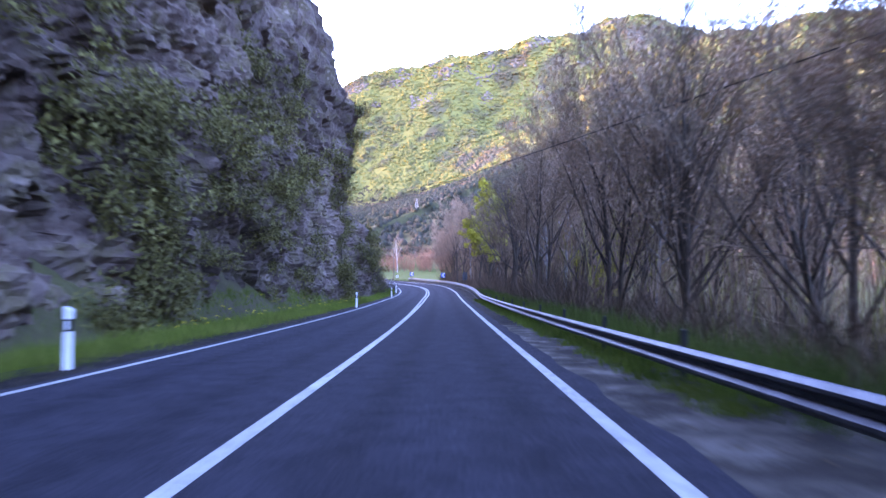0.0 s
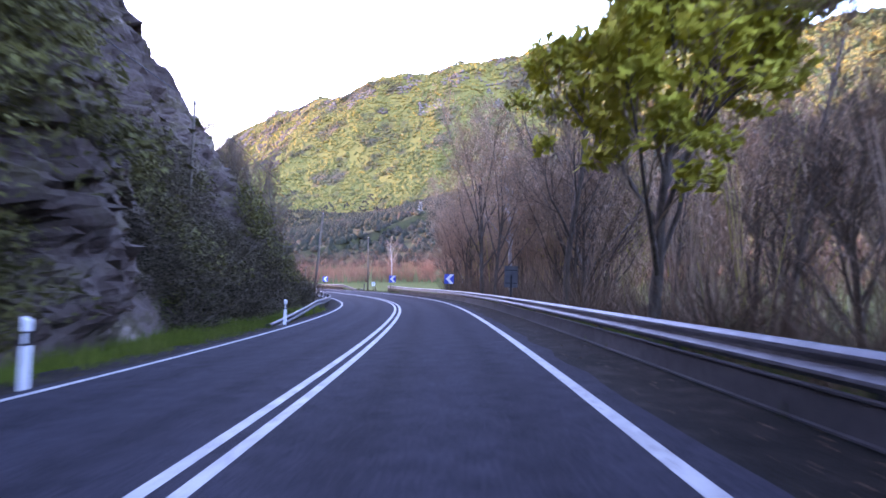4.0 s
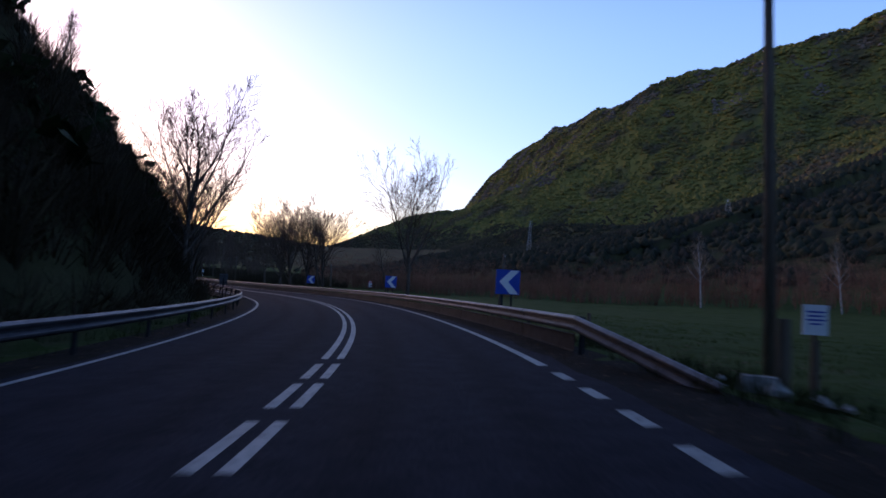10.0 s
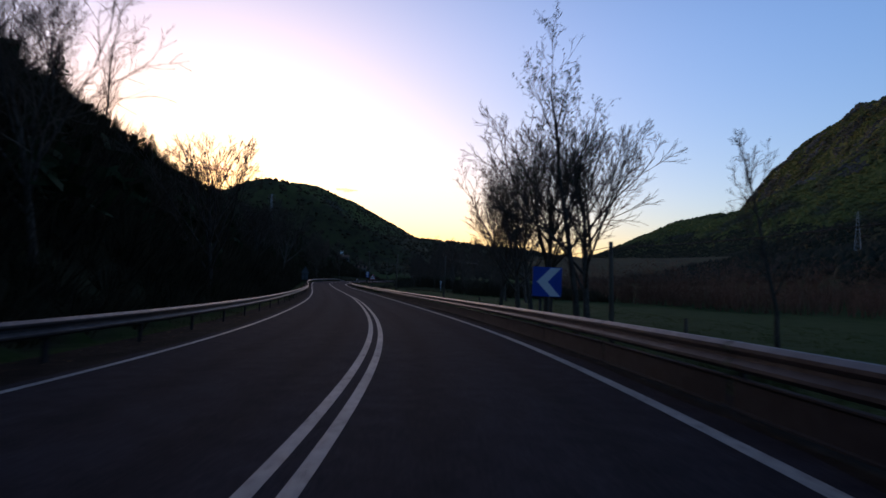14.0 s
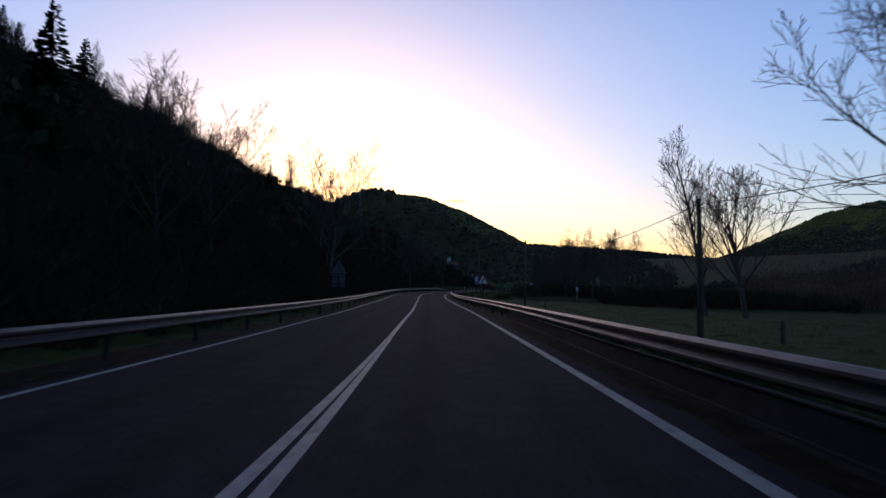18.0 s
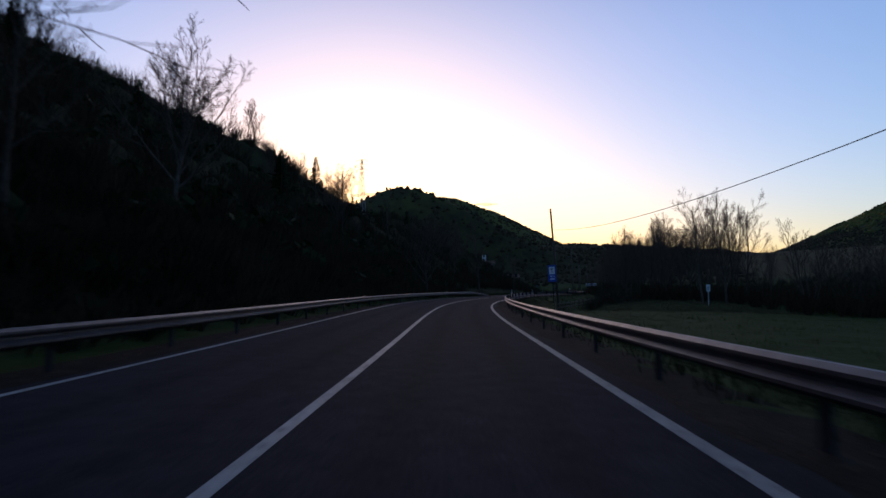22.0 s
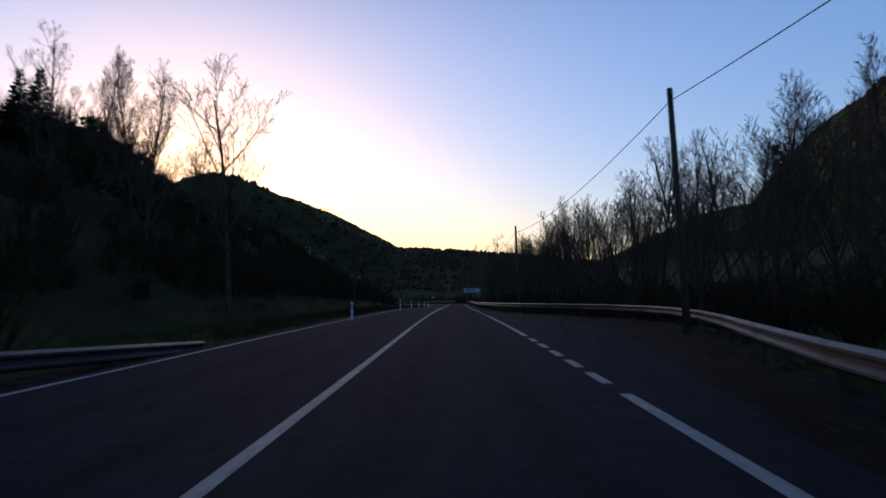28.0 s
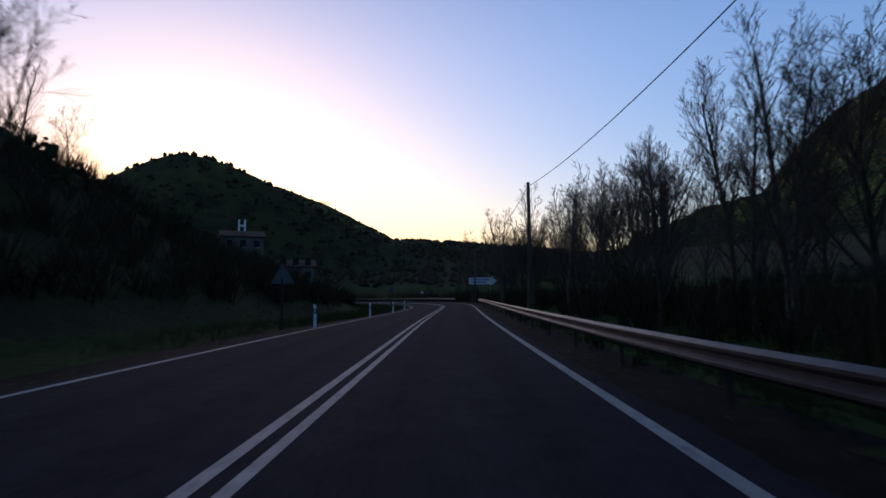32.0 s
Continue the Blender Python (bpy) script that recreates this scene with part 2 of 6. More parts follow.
LANE = 1.6     # the driven line lies this far right of the centre line
# where the painted lines lie, in metres right of the designed centre line (every 20 m): the centre, the right edge, the left edge
DRIFT = [-0.12, -0.06, -0.07, -0.13, -0.17, 0.04, 0.07, 0.08, 0.23, 0.48, 0.68, 0.58, 0.35, -0.1, -0.05, 0.13, -0.04, -0.25, -0.13, -0.02, -0.09, -0.09, -0.0, 0.0]
EDGE_R = [3.05, 3.1, 3.18, 3.18, 3.22, 3.48, 3.52, 3.58, 3.64, 3.93, 4.08, 3.9, 3.65, 3.41, 3.52, 3.68, 3.55, 3.43, 3.58, 3.71, 3.7, 3.53, 3.48, 3.48]
EDGE_L = [-3.7, -3.61, -3.57, -3.69, -3.82, -3.71, -3.51, -3.67, -3.84, -3.58, -3.36, -3.46, -3.58, -3.9, -3.95, -3.73, -3.89, -4.26, -4.2, -4.08, -4.24, -4.02, -3.92, -3.92]
S0, S1 = -60, 600


def spline(knots, step, s):
    k = np.clip(s / step, 0, len(knots) - 1.001)
    i = k.astype(int)
    f = k - i
    a = np.array(knots, float)
    p0, p1, p2, p3 = a[np.clip(i - 1, 0, len(a) - 1)], a[i], a[np.clip(i + 1, 0, len(a) - 1)], a[np.clip(i + 2, 0, len(a) - 1)]
    return 0.5 * (2 * p1 + (p2 - p0) * f + (2 * p0 - 5 * p1 + 4 * p2 - p3) * f ** 2 + (3 * p1 - p0 - 3 * p2 + p3) * f ** 3)


FS = np.arange(S0, S1 + 0.01, 0.25)
FH = np.radians(spline(HEAD, 12.5, FS))
FG = np.tan(np.radians(spline(GRADE, 40.0, FS)))
FB = np.tan(np.radians(spline(BANK, 40.0, FS)))


def run(slope):
    c = np.concatenate([[0], np.cumsum((slope[1:] + slope[:-1]) / 2 * 0.25)])
    return c - np.interp(0.0, FS, c)


FX, FY, FZ = run(-np.sin(FH)), run(np.cos(FH)), run(FG)


def drift(s):
    return float(spline(DRIFT, 20.0, np.array([float(s)]))[0])


def rail_point(s, d, dz=0.0):
    """A point of the road's plane at station s, d metres right of the centre line."""
    x, y, z, hd, b = (float(np.interp(s, FS, q)) for q in (FX, FY, FZ, FH, FB))
    e = d - LANE
    eb = max(-9.0, min(9.0, e))
    return Vector((x + math.cos(hd) * e, y + math.sin(hd) * e, z - eb * b + dz))


def heading(s):
    return float(np.interp(s, FS, FH))


def at(s, d, dz=0.0, turn=0.0, lean=0.0, ground=False):
    """The pose of a thing beside the road: local y runs along the road, x to its right."""
    p = rail_point(s, d, 0)
    if ground:
        p.z = float(ground_z(np.array([p.x]), np.array([p.y]))[0])
    return Matrix.Translation((p.x, p.y, p.z + dz)) @ pose(0, 0, 0, 0, lean, math.degrees(heading(s)) + turn)


def stations(x, y):
    """The nearest station and the offset from the centre line of many points."""
    xs, ys, ss = FX[::8], FY[::8], FS[::8]
    si, di = np.empty(len(x)), np.empty(len(x))
    for a in range(0, len(x), 20000):
        dx = x[a:a + 20000, None] - xs[None]
        dy = y[a:a + 20000, None] - ys[None]
        k = np.argmin(dx * dx + dy * dy, axis=1)
        r = np.arange(len(k))
        hd = FH[::8][k]
        e = dx[r, k] * np.cos(hd) + dy[r, k] * np.sin(hd)
        along = -dx[r, k] * np.sin(hd) + dy[r, k] * np.cos(hd)
        si[a:a + 20000] = ss[k] + along
        far = np.hypot(dx[r, k], dy[r, k])
        di[a:a + 20000] = np.where(np.abs(along) > 6, np.sign(e) * far, e) + LANE
    return si, di


LAYBY = [0.0, 0.9, 2.3, 3.8, 5.0, 5.6, 5.4, 4.3, 2.7, 1.6, 0.9, 0.5, 0.2, 0.0]   # every 5 m from station 375


def lay_out(s):
    """How far the lay-by bulges out on the right."""
    return float(spline(LAYBY, 5.0, np.array([float(s) - 375.0]))[0])


def smooth(a, b, x):
    t = np.clip((x - a) / (b - a), 0, 1)
    return t * t * (3 - 2 * t)


def waves(x, y, scale, seed=0.0, octaves=4):
    """Cheap rolling noise from sines of many directions, about -1 to 1."""
    v = np.zeros_like(x)
    amp, tot = 1.0, 0.0
    for o in range(octaves):
        for k in range(3):
            ang = 1.7 * o + 2.1 * k + seed
            v += amp * np.sin((x * np.cos(ang) + y * np.sin(ang)) / scale * 6.28 * (1 + 0.23 * k) + seed * 3 + k + 1.3 * np.sin((x * np.sin(ang) - y * np.cos(ang)) / scale * 3.1))
            tot += amp
        scale, amp = scale / 2.1, amp * 0.5
    return v / tot * 1.8


def hump(x, y, cx, cy, h, rx, ry, turn):
    c, s = math.cos(radians(turn)), math.sin(radians(turn))
    u, v = ((x - cx) * c + (y - cy) * s) / rx, (-(x - cx) * s + (y - cy) * c) / ry
    return h * np.exp(-(u * u + v * v))


def ridge_height(x, y):
    """The mountains round the valley."""
    h = np.zeros_like(x)
    for cx, cy, hh, rx, ry, turn in MOUNTAINS:
        h = h + hump(x, y, cx, cy, hh, rx, ry, turn) ** 4
    return h ** 0.25


MOUNTAINS = [
    (363, 1494, 524, 944, 266, -8), (-475, 1915, 466, 236, 1018, 44), (516, 1425, 415, 1062, 422, -86), (-255, 963, 45, 77, 275, 50),
    (-763, 468, 67, 66, 132, 73), (-731, 474, 82, 127, 60, 47), (-879, 809, 32, 402, 108, 73), (-1326, 800, 168, 398, 233, 111),
    (-2269, 2039, 16, 510, 488, 51), (-807, 1691, 146, 265, 297, 34), (620, -260, 300, 300, 320, 0), (-250, -420, 190, 300, 300, 0),
    (-3000, 500, 300, 700, 1300, 0), (300, -1100, 260, 900, 400, 0), (-722, 2107, 236, 314, 118, 2)]


# crags and hollows of the near hillside
KNOLLS = [
    (-227, 244, 4.1, 22.7, 8.3, 131), (-37, 146, -5.1, 20.0, 9.8, 33), (-59, 173, 1.1, 8.6, 37.6, 16), (-270, 286, 3.7, 12.1, 6.0, -28),
    (-294, 314, 2.5, 11.3, 6.3, -8), (-215, 215, -3.0, 6.0, 17.6, 5), (-106, 187, 1.7, 17.9, 15.2, -56),
    (-368, 359, 8.0, 24, 17, 60), (-44, 155, -2.6, 9.0, 9.0, 0)]


def ground_z(x, y):
    x, y = np.asarray(x, float), np.asarray(y, float)
    s, d = stations(x, y)
    zr = np.interp(s, FS, FZ) - np.clip(d - LANE, -8, 8) * np.interp(s, FS, FB)
    ad = np.abs(d)
    # right: embankment, river bank, meadow
    gorge = 1 - smooth(112, 135, s)
    drop = gorge * (0.8 + 3.4 * smooth(6.5, 20, d)) + (1 - gorge) * (0.9 + 0.9 * smooth(9, 60, d))
    lay = spline(LAYBY, 5.0, s - 375.0)
    edge = 5.3 + lay
    right = zr - drop * smooth(edge, edge + 3.6, d)
    right += smooth(14, 60, d) * (0.25 * waves(x, y, 60, 1.0)) * (d > 0)
    # right: the mountain's foot behind the meadow
    foot = 150 - 60 * smooth(250, 420, s) - 45 * gorge
    right += np.clip(d - foot, 0, 400) * 0.12 * smooth(foot, foot + 60, d)
    # left: cliff in the gorge, wooded hillside, then a grassy bank
    slope = 0.74 + 0.36 * (1 - smooth(165, 225, s)) + 0.03 * smooth(325, 355, s) * (1 - smooth(415, 450, s)) + 0.10 * (1 - smooth(215, 260, s)) - 0.05 * smooth(235, 265, s) - 0.10 * smooth(330, 400, s) - 0.28 * smooth(450, 540, s) - 0.2 * smooth(500, 600, s)
    start = 7.5 + 3.0 * smooth(355, 400, s)
    hill = slope * np.clip(-d - start, 0, 400)
    hill += 3.4 * (1 - np.exp(-np.clip(-d - start, 0, 400) / 3.5)) * smooth(142, 160, s) * (1 - smooth(188, 235, s))
    cap = 95 - 45 * smooth(330, 460, s)
    hill = cap * (1 - np.exp(-hill / cap * 1.15))
    hill *= 1 + 0.10 * waves(x, y, 70, 2.0) * smooth(15, 50, -d)
    hill += smooth(9, 25, -d) * 0.9 * waves(x, y, 17, 3.0)
    hill *= 1 - smooth(470, 640, s) * 0.85
    hill += smooth(9, 15, -d) * sum(hump(x, y, *q) for q in KNOLLS)
    left = zr - 0.15 * smooth(4.2, 5.5, ad) + hill
    z = np.where(d > 0, right, left)
    m = ridge_height(x, y)
    m = m * (1 + 0.035 * waves(x, y, 300, 5.0) * smooth(15, 120, m)) + smooth(30, 200, m) * 4.5 * waves(x, y, 110, 7.0)
    m *= smooth(60, 330, ad)
    z = z + m * np.where(d > 0, 1.0, smooth(120, 320, ad))
    # the road's own bed
    bed = 1 - smooth(4.5, 5.0, np.where(d > 0, d - lay * (d > 0), -d))
    inside = (s > S0 + 1) & (s < S1 - 1)
    return z - 0.22 * bed * inside


# ---- ground: one sheet from the road to the horizon ----
def axis(lo, hi, a, b, step, grow):
    mid = list(np.arange(a, b + 0.01, step))
    up, w = [b], step
    while up[-1] < hi:
        w *= grow
        up.append(up[-1] + w)
    dn, w = [a], step
    while dn[-1] > lo:
        w *= grow
        dn.append(dn[-1] - w)
    return np.array(dn[:0:-1] + mid + up[1:])


GX = axis(-4600, 3000, -330, 60, 1.6, 1.028)
GY = axis(-2500, 4600, -30, 380, 1.6, 1.028)


def build_ground():
    gx, gy = np.meshgrid(GX, GY)
    x, y = gx.ravel(), gy.ravel()
    z = ground_z(x, y)
    nx, ny = len(GX), len(GY)
    idx = np.arange(nx * ny).reshape(ny, nx)
    f = np.stack([idx[:-1, :-1], idx[:-1, 1:], idx[1:, 1:], idx[1:, :-1]], -1).reshape(-1, 4)
    me = bpy.data.meshes.new("ground")
    me.from_pydata(np.stack([x, y, z], 1).tolist(), [], f.tolist())
    me.materials.append(GROUND)
    me.polygons.foreach_set("use_smooth", [True] * len(me.polygons))
    ob = new("ground", me)
    return tagged(ob, "grassy valley floor rising into scrubby wooded mountain slopes", "ground", kind="structure")


def ground_material():
    """Meadow on the flat, leaf litter and scrub on the slopes, bare rock where it is steep and high."""
    m = bpy.data.materials.new("valley_ground")
    m.use_nodes = True
    n, l = m.node_tree.nodes, m.node_tree.links
    b = n["Principled BSDF"]
    b.inputs["Roughness"].default_value = 0.95
    b.inputs["Specular IOR Level"].default_value = 0.05
    geo = n.new("ShaderNodeNewGeometry")
    sep = n.new("ShaderNodeSeparateXYZ")
    l.new(geo.outputs["Normal"], sep.inputs[0])

    def noise_ramp(scale, cols, detail=8):
        t = n.new("ShaderNodeTexNoise")
        t.inputs["Scale"].default_value, t.inputs["Detail"].default_value, t.inputs["Roughness"].default_value = scale, detail, 0.65
        l.new(geo.outputs["Position"], t.inputs["Vector"])
        r = n.new("ShaderNodeValToRGB")
        e = r.color_ramp.elements
        while len(e) < len(cols):
            e.new(0.5)
        for i, c in enumerate(cols):
            e[i].position, e[i].color = 0.32 + 0.36 * i / (len(cols) - 1), (*c, 1)
        l.new(t.outputs[0], r.inputs[0])
        return r.outputs[0], t.outputs[0]

    meadow, _ = noise_ramp(0.35, [(0.026, 0.044, 0.011), (0.042, 0.067, 0.017), (0.057, 0.074, 0.026)])
    scrub, sh = noise_ramp(0.06, [(0.028, 0.023, 0.018), (0.042, 0.037, 0.020), (0.058, 0.056, 0.024), (0.042, 0.036, 0.024)], 12)
    rock, _ = noise_ramp(0.03, [(0.07, 0.062, 0.056), (0.15, 0.135, 0.12)], 10)

    def blend(fac, a, c):
        mx = n.new("ShaderNodeMix")
        mx.data_type = 'RGBA'
        l.new(fac, mx.inputs[0])
        l.new(a, mx.inputs[6])
        l.new(c, mx.inputs[7])
        return mx.outputs[2]

    def ramp01(src, a, c):
        r = n.new("ShaderNodeMapRange")
        r.inputs[1].default_value, r.inputs[2].default_value = a, c
        l.new(src, r.inputs[0])
        return r.outputs[0]

    far_woods, _ = noise_ramp(0.008, [(0.060, 0.056, 0.044), (0.046, 0.050, 0.030), (0.088, 0.098, 0.034), (0.104, 0.112, 0.036), (0.062, 0.066, 0.034), (0.068, 0.064, 0.050)], 4)
    place = n.new("ShaderNodeSeparateXYZ")
    l.new(geo.outputs["Position"], place.inputs[0])
    high = ramp01(place.outputs["Z"], 70.0, 140.0)
    scrub = blend(high, scrub, far_woods)
    steep = ramp01(sep.outputs["Z"], 0.985, 0.94)
    cliffy = ramp01(sep.outputs["Z"], 0.40, 0.28)
    level = blend(ramp01(place.outputs["Z"], 4.0, 10.0), meadow, scrub)
    l.new(blend(cliffy, blend(steep, level, scrub), rock), b.inputs["Base Color"])
    t = n.new("ShaderNodeTexNoise")
    t.inputs["Scale"].default_value, t.inputs["Detail"].default_value = 2.2, 8
    l.new(geo.outputs["Position"], t.inputs["Vector"])
    bp = n.new("ShaderNodeBump")
    bp.inputs["Strength"].default_value, bp.inputs["Distance"].default_value = 0.7, 0.25
    l.new(t.outputs[0], bp.inputs["Height"])
    l.new(bp.outputs[0], b.inputs["Normal"])
    return m


GROUND = ground_material()
build_ground()


# ---- road, shoulder and markings ----
def ribbon(s0, s1, d0, d1, dz, step=1.0, skirt=0.0):
    """A strip of the road's plane; d0 and d1 may be functions of the station."""
    fa = d0 if callable(d0) else (lambda s: d0)
    fb = d1 if callable(d1) else (lambda s: d1)
    mesh = Mesh()
    n = max(1, int(round((s1 - s0) / step)))
    vs, fs = [], []
    for i in range(n + 1):
        s = s0 + (s1 - s0) * i / n
        a, b = rail_point(s, fa(s), dz), rail_point(s, fb(s), dz)
        vs += [a, b] + ([a - Vector((0, 0, skirt)), b - Vector((0, 0, skirt))] if skirt else [])
    w = 4 if skirt else 2
    for i in range(n):
        k = i * w
        fs.append((k, k + 1, k + w + 1, k + w))
        if skirt:
            fs += [(k + 2, k, k + w, k + w + 2), (k + 1, k + 3, k + w + 3, k + w + 1)]
    return mesh.add(vs, fs)


def RE(s):
    return float(spline(EDGE_R, 20.0, np.array([float(s)]))[0])


def LE(s):
    return float(spline(EDGE_L, 20.0, np.array([float(s)]))[0])


def left_edge(s):
    return LE(s) - 0.30 - 0.04 * math.sin(s * 1.3) - 0.03 * math.sin(s * 3.7)


def road_edge(s):
    return RE(s) + 0.40 + lay_out(s) * 0.55 + 0.05 * math.sin(s * 1.7) + 0.04 * math.sin(s * 4.1)


def wheel_tracks(m):
    """Polished darker bands where wheels run, and a few long patch marks, across the road's width."""
    n, l = m.node_tree.nodes, m.node_tree.links
    b = n["Principled BSDF"]
    src = b.inputs["Base Color"].links[0].from_socket
    at_ = n.new("ShaderNodeAttribute")
    at_.attribute_name = "across"
    last = at_.outputs["Fac"]
    for sub in (0.0, 1.72, 0.74):
        a = n.new("ShaderNodeMath")
        a.operation = 'SUBTRACT'
        a.inputs[1].default_value = sub
        l.new(last, a.inputs[0])
        c = n.new("ShaderNodeMath")
        c.operation = 'ABSOLUTE'
        l.new(a.outputs[0], c.inputs[0])
        last = c.outputs[0]
    r = n.new("ShaderNodeMapRange")
    r.inputs[1].default_value, r.inputs[2].default_value = 0.05, 0.42
    r.inputs[3].default_value, r.inputs[4].default_value = 0.82, 1.08
    l.new(last, r.inputs[0])
    mx = n.new("ShaderNodeMix")
    mx.data_type, mx.blend_type = 'RGBA', 'MULTIPLY'
    mx.inputs[0].default_value = 1.0
    l.new(src, mx.inputs[6])
    l.new(r.outputs[0], mx.inputs[7])
    l.new(mx.outputs[2], b.inputs["Base Color"])


wheel_tracks(ASPHALT)
road = part("road", ribbon(S0 + 2, S1 - 2, left_edge, road_edge, 0.0, 1.0, 0.3), ASPHALT)
acr = road.data.attributes.new("across", 'FLOAT', 'POINT')
nst = len(road.data.vertices) // 4
acr.data.foreach_set("value", [v for i in range(nst) for v in (left_edge(S0 + 2 + i) - drift(S0 + 2 + i), road_edge(S0 + 2 + i) - drift(S0 + 2 + i)) * 2])
tagged(road, "two-lane dark grey asphalt road with worn wheel tracks", "road", kind="structure")
for side in (1, -1):
    edge = (lambda s: road_edge(s) + 0.004) if side > 0 else (lambda s: -5.3)
    rim = (lambda s: 5.3 + lay_out(s)) if side > 0 else (lambda s: left_edge(s) - 0.004)
    for a, b, mt, lb in ((S0 + 2, 21, SANDY if side > 0 else DIRT, "narrow dirt verge with pale sandy patches"), (21, S1 - 2, DIRT, "narrow brown dirt verge with grit and dead leaves")):
        sh = part("verge", ribbon(a, b, edge, rim, -0.03, 1.0, 0.25), mt)
        tagged(sh, lb, "verge", kind="structure")


def line(s0, s1, d, w, name="edge_line", label="white painted road edge line"):
    fd = d if callable(d) else (lambda s: d)
    fw = w if callable(w) else (lambda s: w)
    ob = part(name, ribbon(s0, s1, lambda s: fd(s) - fw(s) / 2, lambda s: fd(s) + fw(s) / 2, 0.005, 1.0), PAINT, road, label)
    return ob


line(S0 + 3, 131.8, RE, 0.16)
line(147.7, 382.3, RE, 0.16)
line(392.9, 412.2, RE, 0.16)
line(423.4, S1 - 3, RE, 0.16)
line(S0 + 3, S1 - 3, LE, 0.13)
for a, b, step, long in ((132.5, 147.4, 1.37, 0.72), (383.2, 392.4, 1.87, 1.15), (412.9, 423.0, 1.47, 0.68)):
    for k in range(int((b - a - long) / step) + 1):
        line(a + k * step, a + k * step + long, RE, 0.16, "dash", "short white edge dash")


def gap(s):
    return float(0.041 + 0.094 * smooth(20, 58, np.array(s)) - 0.09 * smooth(230, 250, np.array(s)))


def stripe(s):
    return float(0.076 + 0.054 * smooth(20, 40, np.array(s)) - 0.05 * smooth(238, 250, np.array(s)))


line(S0 + 3, 20.0, drift, 0.155, "centre_line", "single white centre line")
for sg in (-1, 1):
    line(20.0, 141.5, lambda s: drift(s) + sg * gap(s), stripe, "centre_line", "one of two white centre lines")
    for s in (142.2, 144.45, 146.5):
        line(s, s + 1.6, lambda s: drift(s) + sg * 0.135, 0.13, "dash", "short dash of the double centre line")
    line(148.8, 250.5, lambda s: drift(s) + sg * gap(s), stripe, "centre_line", "one of two white centre lines")
line(250.5, 429.0, drift, 0.14, "centre_line", "single white centre line")
line(429.0, S1 - 3, lambda s: drift(s) - 0.10, 0.13, "centre_line", "one of two white centre lines")
line(429.5, S1 - 3, lambda s: drift(s) + 0.17, 0.12, "centre_line", "one of two white centre lines")


# ---- guard rails ----
W_PROFILE = [(0.0, 0.155), (-0.03, 0.15), (-0.08, 0.105), (-0.08, 0.07), (-0.015, 0.02), (-0.015, -0.02), (-0.08, -0.07), (-0.08, -0.105), (-0.03, -0.15), (0.0, -0.155)]


def beam_mesh(length):
    m = Mesh()
    n = len(W_PROFILE)
    inner = [(x + 0.006, z * 0.985) for x, z in W_PROFILE]
    vs = [(x, y, z) for y in (0, length) for x, z in W_PROFILE + inner]
    fs = []
    for i in range(n - 1):
        fs.append((i, i + 1, i + 1 + 2 * n, i + 2 * n))
        fs.append((n + i + 1, n + i, n + i + 2 * n, n + i + 1 + 2 * n))
    for a in (0, 2 * n):
        fs += [(a + i, a + n + i, a + n + i + 1, a + i + 1) for i in range(n - 1)]
    fs += [(0, n, n + 2 * n, 2 * n), (n - 1, n - 1 + 2 * n, 2 * n - 1 + 2 * n, 2 * n - 1)]
    return m.add(vs, fs).data("beam", STEEL, False)


BEAM = beam_mesh(4.04)
POST = Mesh().box((0.0, 0, -0.05), (0.055, 0.10, 1.5)).box((-0.03, 0, -0.05), (0.006, 0.12, 1.5)).data("post", STEEL_DULL)
BLOCK = Mesh().box((0, 0, 0), (0.09, 0.14, 0.30)).data("spacer", STEEL_DULL)
SKIRT = Mesh().prism([(0, -0.18), (-0.035, -0.17), (-0.035, -0.15), (-0.006, -0.14), (-0.006, 0.14), (-0.035, 0.15), (-0.035, 0.17), (0, 0.18), (0.006, 0.18), (0.006, -0.18)], 0, 4.02).data("skirt_plate", STEEL_DULL)


def span(a, b):
    """A pose with local y from a to b and x level to the right."""
    y = (b - a).normalized()
    x = y.cross(Vector((0, 0, 1))).normalized()
    z = x.cross(y)
    return Matrix(((x.x, y.x, z.x, a.x), (x.y, y.y, z.y, a.y), (x.z, y.z, z.z, a.z), (0, 0, 0, 1)))


